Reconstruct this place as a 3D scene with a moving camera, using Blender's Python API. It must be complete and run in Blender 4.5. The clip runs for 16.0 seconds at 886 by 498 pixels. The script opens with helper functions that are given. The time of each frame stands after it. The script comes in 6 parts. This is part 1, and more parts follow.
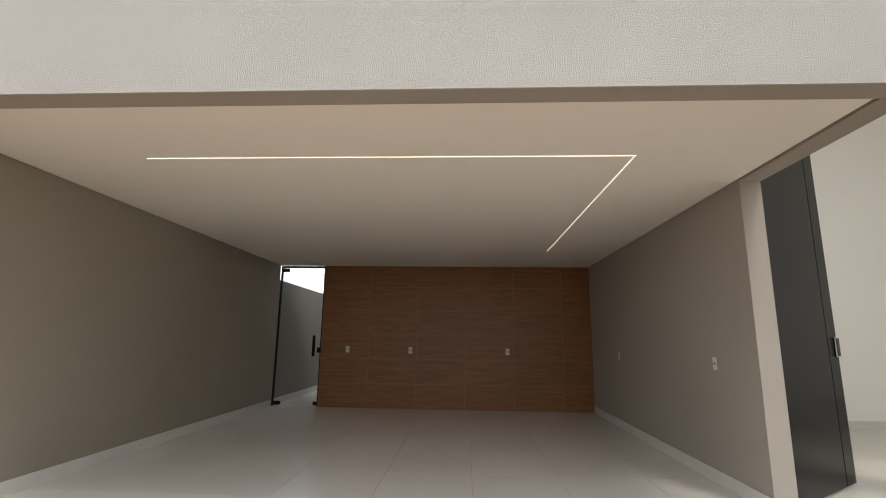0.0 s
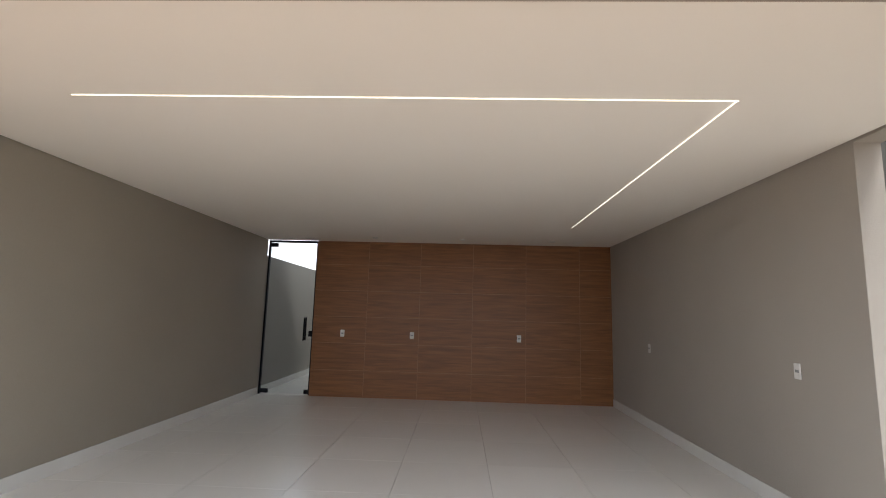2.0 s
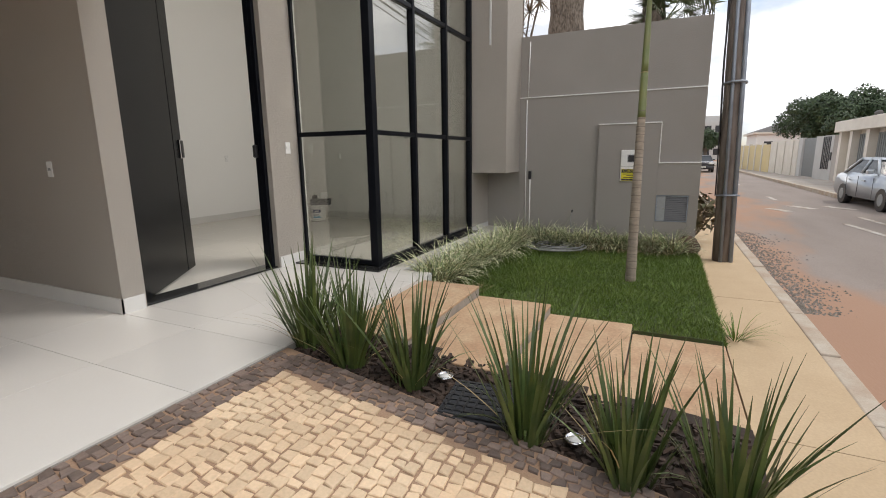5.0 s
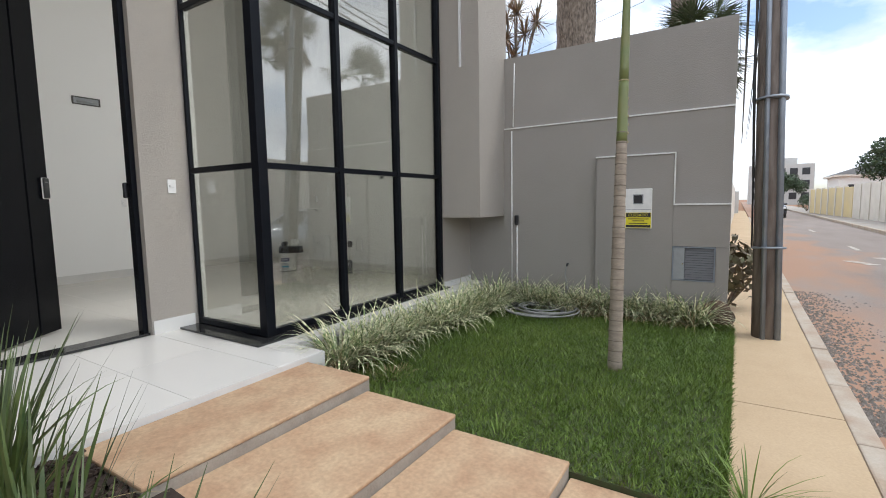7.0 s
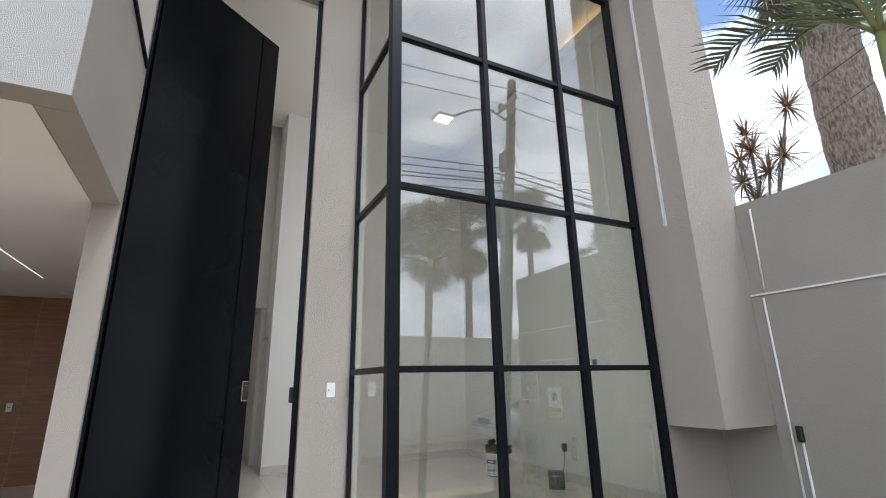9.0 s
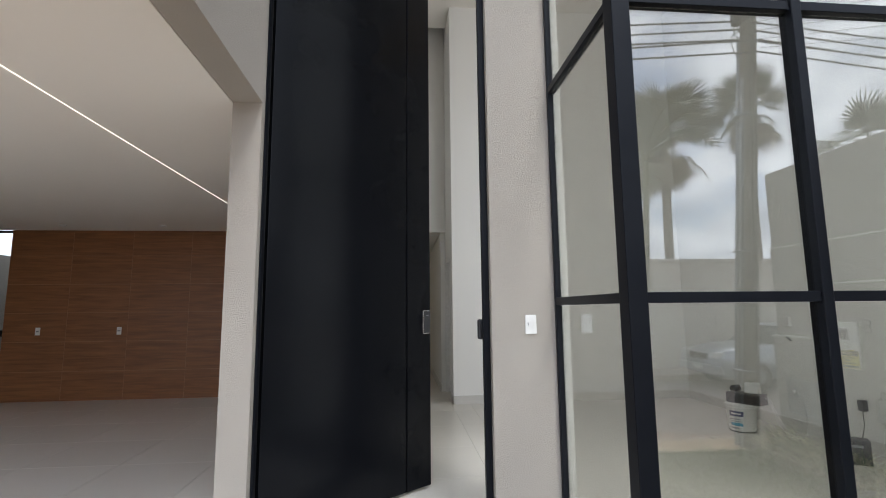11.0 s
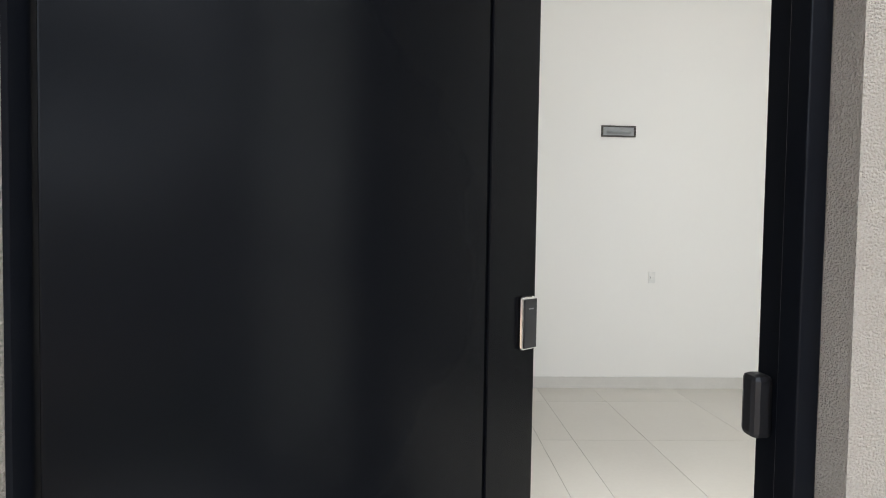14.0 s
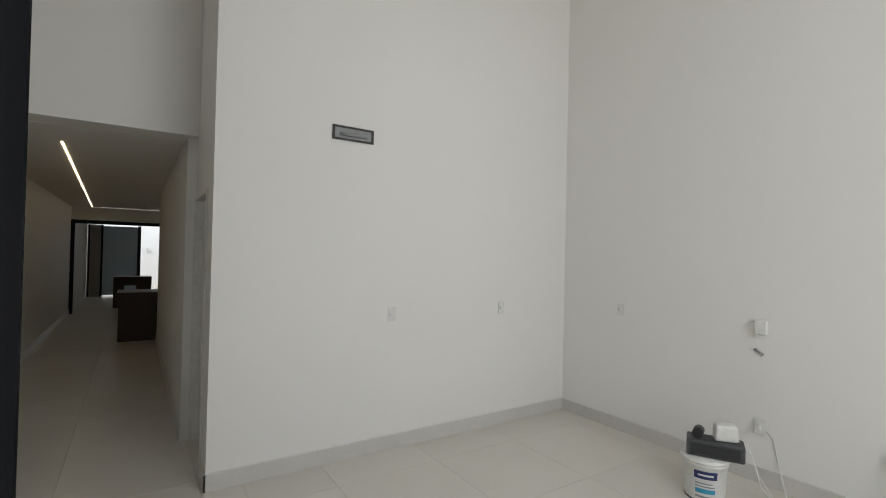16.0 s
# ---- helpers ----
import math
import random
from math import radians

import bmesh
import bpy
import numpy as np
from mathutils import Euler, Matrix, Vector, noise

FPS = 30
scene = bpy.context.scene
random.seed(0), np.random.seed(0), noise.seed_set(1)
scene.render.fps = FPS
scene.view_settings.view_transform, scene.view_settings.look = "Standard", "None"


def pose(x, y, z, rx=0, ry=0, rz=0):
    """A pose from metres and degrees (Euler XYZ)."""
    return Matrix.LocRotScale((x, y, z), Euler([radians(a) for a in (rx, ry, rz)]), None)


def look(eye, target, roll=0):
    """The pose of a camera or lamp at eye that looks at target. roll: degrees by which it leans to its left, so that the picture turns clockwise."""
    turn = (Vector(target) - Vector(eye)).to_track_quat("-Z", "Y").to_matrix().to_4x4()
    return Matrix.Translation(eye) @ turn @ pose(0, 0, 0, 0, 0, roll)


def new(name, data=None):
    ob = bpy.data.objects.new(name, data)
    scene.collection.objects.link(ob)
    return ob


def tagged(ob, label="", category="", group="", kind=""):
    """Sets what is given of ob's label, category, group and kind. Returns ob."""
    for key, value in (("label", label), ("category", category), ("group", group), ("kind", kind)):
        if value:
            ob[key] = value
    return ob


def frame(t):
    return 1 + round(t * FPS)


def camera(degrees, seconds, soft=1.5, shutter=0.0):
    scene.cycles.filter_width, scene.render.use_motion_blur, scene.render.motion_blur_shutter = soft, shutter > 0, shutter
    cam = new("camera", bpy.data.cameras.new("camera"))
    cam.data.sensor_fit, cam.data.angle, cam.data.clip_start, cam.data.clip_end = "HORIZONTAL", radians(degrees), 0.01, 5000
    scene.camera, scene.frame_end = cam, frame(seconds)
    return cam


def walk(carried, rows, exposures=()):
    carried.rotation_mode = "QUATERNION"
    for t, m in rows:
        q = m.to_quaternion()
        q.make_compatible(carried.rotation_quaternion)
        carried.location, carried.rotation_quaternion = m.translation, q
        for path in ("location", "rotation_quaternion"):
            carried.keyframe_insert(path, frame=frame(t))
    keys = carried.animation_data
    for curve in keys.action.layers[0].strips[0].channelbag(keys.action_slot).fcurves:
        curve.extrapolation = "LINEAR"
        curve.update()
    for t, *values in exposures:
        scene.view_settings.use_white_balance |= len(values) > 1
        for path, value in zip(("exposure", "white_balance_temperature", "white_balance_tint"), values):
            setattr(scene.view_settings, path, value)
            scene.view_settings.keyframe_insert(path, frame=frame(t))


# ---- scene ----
cam = camera(87.0, 16.0, soft=1.0)
PATH = [
    (0, (-2.369, -4.005, 1.293), (-2.47, -2.044, 1.672), 0.8),
    (0.5, (-2.536, -3.632, 1.365), (-2.717, -1.675, 1.733), 0.7),
    (1, (-2.602, -3.296, 1.421), (-2.847, -1.341, 1.76), 0.4),
    (1.5, (-2.644, -3.153, 1.449), (-2.895, -1.192, 1.75), 0.8),
    (2, (-2.614, -3.105, 1.464), (-2.692, -1.126, 1.738), 1.6),
    (2.5, (-2.564, -3.124, 1.427), (-2.276, -1.161, 1.681), 2.0),
    (3, (-2.505, -3.158, 1.383), (-1.779, -1.303, 1.567), 1.9),
    (3.5, (-2.45, -3.209, 1.33), (-1.335, -1.549, 1.373), 1.1),
    (4, (-2.359, -3.345, 1.266), (-0.952, -1.93, 1.135), 0.4),
    (4.5, (-2.258, -3.539, 1.222), (-0.638, -2.402, 0.933), -0.2),
    (5, (-2.051, -3.696, 1.157), (-0.279, -2.855, 0.768), -0.8),
    (5.2, (-1.899, -3.751, 1.128), (-0.09, -2.999, 0.723), -0.7),
    (7.3, (-0.076, -4.209, 1.085), (1.524, -3.012, 0.978), -1.1),
    (7.5, (0.095, -4.202, 1.113), (1.621, -2.911, 1.081), -1.2),
    (8, (0.474, -4.127, 1.197), (1.789, -2.63, 1.377), -1.1),
    (8.5, (0.75, -4.124, 1.274), (1.818, -2.48, 1.669), -0.7),
    (9, (0.895, -4.135, 1.323), (1.758, -2.415, 1.868), -1.1),
    (9.5, (0.943, -3.937, 1.297), (1.615, -2.13, 1.826), -1.3),
    (10, (0.98, -3.564, 1.3), (1.444, -1.67, 1.746), -0.8),
    (10.2, (1.019, -3.436, 1.314), (1.42, -1.518, 1.718), -0.7),
    (12.3, (1.078, -1.984, 1.477), (1.057, 0.013, 1.578), -0.2),
    (12.5, (1.057, -1.836, 1.502), (1.034, 0.162, 1.589), 0.0),
    (13, (1.007, -1.511, 1.526), (0.974, 0.489, 1.562), 0.5),
    (13.5, (0.938, -1.125, 1.544), (0.933, 0.875, 1.543), 0.8),
    (14, (0.909, -0.761, 1.57), (0.974, 1.237, 1.511), 0.9),
    (14.5, (1.008, -0.367, 1.612), (1.159, 1.624, 1.502), 0.6),
    (15, (1.055, -0.026, 1.649), (1.437, 1.932, 1.518), 0.8),
    (15.5, (1.186, 0.246, 1.644), (1.885, 2.117, 1.551), 1.1),
    (16, (1.369, 0.394, 1.695), (2.471, 2.063, 1.718), 1.3),
]
EXPOSURES = [
    (0.0, 0.90, 6800, 10), (1.0, 1.15, 6600, 10), (1.5, 1.25, 6400, 10), (2.0, 1.48, 6300, 10), (2.5, 1.50, 6300, 10), (3.5, 1.02, 6100, 10), (4.0, 0.88, 6200, 10), (4.5, 0.70, 6300, 10), (5.0, 0.60, 6700, 11), (7.5, 1.02, 6000, 9), (8.0, 1.22, 5900, 9), (8.5, 1.25, 5900, 9), (9.0, 1.05, 6000, 10),
    (10.2, 1.05, 6000, 10), (12.5, 1.55, 6100, 9), (13.5, 1.6, 6100, 9), (14.0, 1.5, 6200, 9), (14.5, 1.78, 6300, 9), (15.5, 1.2, 6500, 10), (16.0, 1.0, 6200, 9),
]
walk(cam, [(t, look(eye, target, roll)) for t, eye, target, roll in PATH], EXPOSURES)

# ---- world, sun, exposure ----
world = bpy.data.worlds.new("world")
scene.world = world
world.use_nodes = True
wn, wl = world.node_tree.nodes, world.node_tree.links
wn.clear()
w_out = wn.new("ShaderNodeOutputWorld")
w_sky = wn.new("ShaderNodeTexSky")
w_sky.sky_type = "NISHITA"
w_sky.sun_disc = False
w_sky.sun_elevation = radians(59)
w_sky.sun_rotation = radians(150)
w_sky.dust_density = 1.0
w_bg = wn.new("ShaderNodeBackground")
w_bg.inputs["Strength"].default_value = 0.11
w_tc = wn.new("ShaderNodeTexCoord")
w_map = wn.new("ShaderNodeMapping")
w_map.inputs["Scale"].default_value = (1.0, 1.0, 2.2)
w_noise = wn.new("ShaderNodeTexNoise")
w_noise.inputs["Scale"].default_value = 2.3
w_noise.inputs["Detail"].default_value = 7
w_noise.inputs["Roughness"].default_value = 0.55
w_ramp = wn.new("ShaderNodeValToRGB")
w_ramp.color_ramp.elements[0].position = 0.36
w_ramp.color_ramp.elements[1].position = 0.50
w_noise2 = wn.new("ShaderNodeTexNoise")
w_noise2.inputs["Scale"].default_value = 5.0
w_noise2.inputs["Detail"].default_value = 8
w_cloud = wn.new("ShaderNodeValToRGB")
w_cloud.color_ramp.elements[0].color = (5.2, 5.6, 6.2, 1)
w_cloud.color_ramp.elements[1].color = (11.0, 11.2, 11.6, 1)
w_cloud.color_ramp.elements[0].position = 0.35
w_cloud.color_ramp.elements[1].position = 0.62
w_mix = wn.new("ShaderNodeMixRGB")
wl.new(w_tc.outputs["Generated"], w_map.inputs["Vector"])
wl.new(w_map.outputs["Vector"], w_noise.inputs["Vector"])
wl.new(w_map.outputs["Vector"], w_noise2.inputs["Vector"])
wl.new(w_noise.outputs["Fac"], w_ramp.inputs["Fac"])
wl.new(w_noise2.outputs["Fac"], w_cloud.inputs["Fac"])
wl.new(w_ramp.outputs["Color"], w_mix.inputs["Fac"])
wl.new(w_sky.outputs["Color"], w_mix.inputs["Color1"])
wl.new(w_cloud.outputs["Color"], w_mix.inputs["Color2"])
wl.new(w_mix.outputs["Color"], w_bg.inputs["Color"])
wl.new(w_bg.outputs["Background"], w_out.inputs["Surface"])

sun = new("sun", bpy.data.lights.new("sun", "SUN"))
sun.data.energy = 0.9
sun.data.angle = radians(14)
sun.data.color = (1.0, 0.97, 0.92)
sun.matrix_world = look((4.5, -9, 17), (0, 0, 0))

# sky light through the tall bay window
bay_sky = new("bay_sky_light", bpy.data.lights.new("bay_sky_light", "AREA"))
bay_sky.data.shape = "RECTANGLE"
bay_sky.data.size, bay_sky.data.size_y = 2.5, 5.4
bay_sky.data.energy = 36
bay_sky.data.color = (1.0, 0.985, 0.96)
bay_sky.matrix_world = look((3.38, -0.80, 2.82), (3.38, 5.0, 2.82))


# ---- materials ----
def material(name, color, rough=0.6, metal=0.0, second=None, scale=6.0, grain=0.0, grain_scale=180.0,
             bump=0.0, bump_scale=120.0, spread=0.5, stretch=(1, 1, 1), spec=0.5, vary=0.0, island=False, rough_vary=0.0, coat=0.0, depth=0.004):
    """Procedural paint: two colours mixed by noise, fine grain, relief and piece-to-piece variation."""
    m = bpy.data.materials.new(name)
    m.use_nodes = True
    n, l = m.node_tree.nodes, m.node_tree.links
    b = n["Principled BSDF"]
    b.inputs["Roughness"].default_value = rough
    b.inputs["Metallic"].default_value = metal
    b.inputs["Specular IOR Level"].default_value = spec
    b.inputs["Coat Weight"].default_value = coat
    tc = n.new("ShaderNodeTexCoord")
    mp = n.new("ShaderNodeMapping")
    mp.inputs["Scale"].default_value = stretch
    geo = n.new("ShaderNodeNewGeometry")
    l.new(geo.outputs["Position"], mp.inputs["Vector"])
    c2 = second or tuple(c * 0.86 for c in color)
    no = n.new("ShaderNodeTexNoise")
    no.inputs["Scale"].default_value = scale
    no.inputs["Detail"].default_value = 6
    l.new(mp.outputs["Vector"], no.inputs["Vector"])
    rp = n.new("ShaderNodeValToRGB")
    rp.color_ramp.elements[0].position = 0.5 - spread / 2
    rp.color_ramp.elements[1].position = 0.5 + spread / 2
    rp.color_ramp.elements[0].color = (*color, 1)
    rp.color_ramp.elements[1].color = (*c2, 1)
    l.new(no.outputs["Fac"], rp.inputs["Fac"])
    out = rp.outputs["Color"]
    if grain:
        ng = n.new("ShaderNodeTexNoise")
        ng.inputs["Scale"].default_value = grain_scale
        ng.inputs["Detail"].default_value = 3
        l.new(mp.outputs["Vector"], ng.inputs["Vector"])
        mr = n.new("ShaderNodeMapRange")
        mr.inputs["To Min"].default_value = 1 - grain
        mr.inputs["To Max"].default_value = 1 + grain
        l.new(ng.outputs["Fac"], mr.inputs["Value"])
        mx = n.new("ShaderNodeVectorMath")
        mx.operation = "SCALE"
        l.new(out, mx.inputs[0])
        l.new(mr.outputs["Result"], mx.inputs["Scale"])
        out = mx.outputs["Vector"]
    if vary:
        src = geo.outputs["Random Per Island"]
        if not island:
            oi = n.new("ShaderNodeObjectInfo")
            src = oi.outputs["Random"]
        mr = n.new("ShaderNodeMapRange")
        mr.inputs["To Min"].default_value = 1 - vary
        mr.inputs["To Max"].default_value = 1 + vary
        l.new(src, mr.inputs["Value"])
        mx = n.new("ShaderNodeVectorMath")
        mx.operation = "SCALE"
        l.new(out, mx.inputs[0])
        l.new(mr.outputs["Result"], mx.inputs["Scale"])
        out = mx.outputs["Vector"]
    l.new(out, b.inputs["Base Color"])
    if rough_vary:
        mr = n.new("ShaderNodeMapRange")
        mr.inputs["To Min"].default_value = rough - rough_vary
        mr.inputs["To Max"].default_value = rough + rough_vary
        l.new(no.outputs["Fac"], mr.inputs["Value"])
        l.new(mr.outputs["Result"], b.inputs["Roughness"])
    if bump:
        nb = n.new("ShaderNodeTexNoise")
        nb.inputs["Scale"].default_value = bump_scale
        nb.inputs["Detail"].default_value = 4
        l.new(mp.outputs["Vector"], nb.inputs["Vector"])
        bp = n.new("ShaderNodeBump")
        bp.inputs["Strength"].default_value = min(1.0, bump)
        bp.inputs["Distance"].default_value = depth
        l.new(nb.outputs["Fac"], bp.inputs["Height"])
        l.new(bp.outputs["Normal"], b.inputs["Normal"])
    return m


def glowing(name, color, strength):
    m = bpy.data.materials.new(name)
    m.use_nodes = True
    b = m.node_tree.nodes["Principled BSDF"]
    b.inputs["Base Color"].default_value = (*color, 1)
    b.inputs["Emission Color"].default_value = (*color, 1)
    b.inputs["Emission Strength"].default_value = strength
    return m


def glazing(name, tint, f0=0.05):
    """Clear window glass: straight transmission with a gloss that rises at grazing angles."""
    m = bpy.data.materials.new(name)
    m.use_nodes = True
    n, l = m.node_tree.nodes, m.node_tree.links
    n.clear()
    o = n.new("ShaderNodeOutputMaterial")
    tr = n.new("ShaderNodeBsdfTransparent")
    tr.inputs["Color"].default_value = (*tint, 1)
    gl = n.new("ShaderNodeBsdfGlossy")
    gl.inputs["Roughness"].default_value = 0.0
    lw = n.new("ShaderNodeLayerWeight")
    lw.inputs["Blend"].default_value = 0.5
    pw = n.new("ShaderNodeMath")
    pw.operation = "POWER"
    pw.inputs[1].default_value = 4.0
    mr = n.new("ShaderNodeMapRange")
    mr.inputs["To Min"].default_value = f0
    mr.inputs["To Max"].default_value = 0.9
    mx = n.new("ShaderNodeMixShader")
    l.new(lw.outputs["Facing"], pw.inputs[0])
    l.new(pw.outputs["Value"], mr.inputs["Value"])
    l.new(mr.outputs["Result"], mx.inputs["Fac"])
    l.new(tr.outputs["BSDF"], mx.inputs[1])
    l.new(gl.outputs["BSDF"], mx.inputs[2])
    l.new(mx.outputs["Shader"], o.inputs["Surface"])
    return m


GREIGE = material("textured greige wall paint", (0.46, 0.42, 0.365), 0.85, second=(0.43, 0.39, 0.34), scale=1.2, grain=0.26, grain_scale=210, bump=1.0, bump_scale=230, depth=0.012)
GREIGE_LIGHT = material("textured pale wall paint", (0.52, 0.51, 0.485), 0.85, second=(0.49, 0.475, 0.45), scale=1.5, grain=0.22, grain_scale=190, bump=1.0, bump_scale=200, depth=0.012)
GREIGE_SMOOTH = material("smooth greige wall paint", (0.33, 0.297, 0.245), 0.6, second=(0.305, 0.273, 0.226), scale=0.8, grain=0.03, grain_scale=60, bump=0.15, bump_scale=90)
WALL_GREY = material("weathered grey masonry paint", (0.31, 0.285, 0.26), 0.85, second=(0.27, 0.25, 0.225), scale=1.0, grain=0.06, grain_scale=90, bump=0.6, bump_scale=110)
PLASTER_WHITE = material("white wall paint", (0.80, 0.785, 0.75), 0.7, second=(0.78, 0.765, 0.73), scale=0.7, grain=0.015, bump=0.06, bump_scale=50)
GYPSUM = material("white gypsum ceiling paint", (0.80, 0.76, 0.70), 0.8, second=(0.78, 0.74, 0.68), scale=0.7, grain=0.01, bump=0.05, bump_scale=30)
PORCELAIN = material("polished off-white porcelain tile", (0.70, 0.675, 0.63), 0.20, second=(0.675, 0.65, 0.605), scale=1.6, grain=0.02, grain_scale=70, vary=0.025, rough_vary=0.015)
PORCELAIN_IN = material("satin ivory porcelain tile", (0.68, 0.65, 0.59), 0.26, second=(0.655, 0.625, 0.565), scale=2.2, grain=0.03, grain_scale=40, vary=0.03, rough_vary=0.015)
GROUT_IN = material("pale ivory tile grout", (0.54, 0.51, 0.46), 0.9, grain=0.08)
GROUT = material("grey tile grout", (0.38, 0.355, 0.32), 0.9, grain=0.1)
BASE_WHITE = material("glossy white tile skirting", (0.70, 0.69, 0.66), 0.25, second=(0.66, 0.65, 0.62), scale=3)
BASE_GREY = material("pale grey tile skirting", (0.62, 0.60, 0.56), 0.35, second=(0.57, 0.55, 0.515), scale=3, grain=0.05, grain_scale=60)
BLACK_DOOR = material("satin black painted steel", (0.003, 0.0035, 0.005), 0.23, second=(0.005, 0.0055, 0.007), scale=2.0, grain=0.12, grain_scale=400, spec=0.13, rough_vary=0.02)
BLACK_ALU = material("black powder-coated aluminium", (0.005, 0.006, 0.009), 0.36, second=(0.008, 0.009, 0.012), scale=5, grain=0.12, grain_scale=500, bump=0.05, bump_scale=500, spec=0.13)
GRANITE = material("polished black granite", (0.012, 0.012, 0.013), 0.12, second=(0.03, 0.03, 0.03), scale=220, spread=0.25, grain=0.3, grain_scale=400)
CHROME = material("polished chrome", (0.75, 0.75, 0.76), 0.12, 1.0, grain=0.02)
PLASTIC_WHITE = material("white switch plastic", (0.78, 0.77, 0.74), 0.35, scale=20)
PLASTIC_BLACK = material("black plastic", (0.02, 0.02, 0.022), 0.4, scale=20, grain=0.1)
PLASTIC_GREY = material("grey plastic", (0.30, 0.31, 0.31), 0.5, scale=20, grain=0.05)
LED_WARM = glowing("warm white LED diffuser", (1.0, 0.92, 0.78), 0.48)
LED_HALL = glowing("warm hall LED diffuser", (1.0, 0.78, 0.48), 2.2)
LED_OFF = material("opal LED profile", (0.72, 0.72, 0.70), 0.4, scale=8)
GLASS = glazing("clear window glass", (0.76, 0.765, 0.74), 0.165)
GLASS_DOOR = glazing("clear toughened glass", (0.95, 0.97, 0.965), 0.04)


def wood_tile():
    m = bpy.data.materials.new("wood-look porcelain tile")
    m.use_nodes = True
    n, l = m.node_tree.nodes, m.node_tree.links
    b = n["Principled BSDF"]
    geo = n.new("ShaderNodeNewGeometry")
    oi = n.new("ShaderNodeObjectInfo")
    off = n.new("ShaderNodeVectorMath")
    off.operation = "SCALE"
    off.inputs[0].default_value = (7.3, 3.1, 5.7)
    l.new(oi.outputs["Random"], off.inputs["Scale"])
    add = n.new("ShaderNodeVectorMath")
    add.operation = "ADD"
    l.new(geo.outputs["Position"], add.inputs[0])
    l.new(off.outputs["Vector"], add.inputs[1])
    mp = n.new("ShaderNodeMapping")
    mp.inputs["Scale"].default_value = (1.1, 1.0, 16.0)
    l.new(add.outputs["Vector"], mp.inputs["Vector"])
    n1 = n.new("ShaderNodeTexNoise")
    n1.inputs["Scale"].default_value = 1.7
    n1.inputs["Detail"].default_value = 8
    n1.inputs["Distortion"].default_value = 0.6
    l.new(mp.outputs["Vector"], n1.inputs["Vector"])
    mp2 = n.new("ShaderNodeMapping")
    mp2.inputs["Scale"].default_value = (2.5, 1.0, 120.0)
    l.new(add.outputs["Vector"], mp2.inputs["Vector"])
    n2 = n.new("ShaderNodeTexNoise")
    n2.inputs["Scale"].default_value = 1.5
    n2.inputs["Detail"].default_value = 4
    l.new(mp2.outputs["Vector"], n2.inputs["Vector"])
    rp = n.new("ShaderNodeValToRGB")
    for e, (p, c) in zip(rp.color_ramp.elements, ((0.25, (0.158, 0.059, 0.020, 1)), (0.75, (0.285, 0.118, 0.041, 1)))):
        e.position, e.color = p, c
    l.new(n1.outputs["Fac"], rp.inputs["Fac"])
    mr = n.new("ShaderNodeMapRange")
    mr.inputs["To Min"].default_value = 0.75
    mr.inputs["To Max"].default_value = 1.25
    l.new(n2.outputs["Fac"], mr.inputs["Value"])
    mx = n.new("ShaderNodeVectorMath")
    mx.operation = "SCALE"
    l.new(rp.outputs["Color"], mx.inputs[0])
    l.new(mr.outputs["Result"], mx.inputs["Scale"])
    l.new(mx.outputs["Vector"], b.inputs["Base Color"])
    b.inputs["Roughness"].default_value = 0.45
    return m


WOOD = wood_tile()
WOOD_JOINT = material("pale brown tile grout", (0.37, 0.205, 0.115), 0.9, grain=0.1)
SANDSTONE = material("rust-stained concrete slab", (0.50, 0.36, 0.225), 0.85, second=(0.40, 0.245, 0.145), scale=4.5, spread=0.42, grain=0.30, grain_scale=45, bump=0.5, bump_scale=60)
CONCRETE_SIDE = material("raw concrete edge", (0.36, 0.32, 0.27), 0.9, second=(0.27, 0.23, 0.19), scale=9, grain=0.15, grain_scale=90, bump=0.6, bump_scale=70)
PAVEMENT = material("worn ochre concrete pavement", (0.53, 0.40, 0.255), 0.9, second=(0.44, 0.32, 0.195), scale=1.6, grain=0.12, grain_scale=70, bump=0.3, bump_scale=60)
KERB = material("limewashed kerb concrete", (0.48, 0.43, 0.36), 0.9, second=(0.36, 0.26, 0.18), scale=4, grain=0.15, grain_scale=60, bump=0.5)


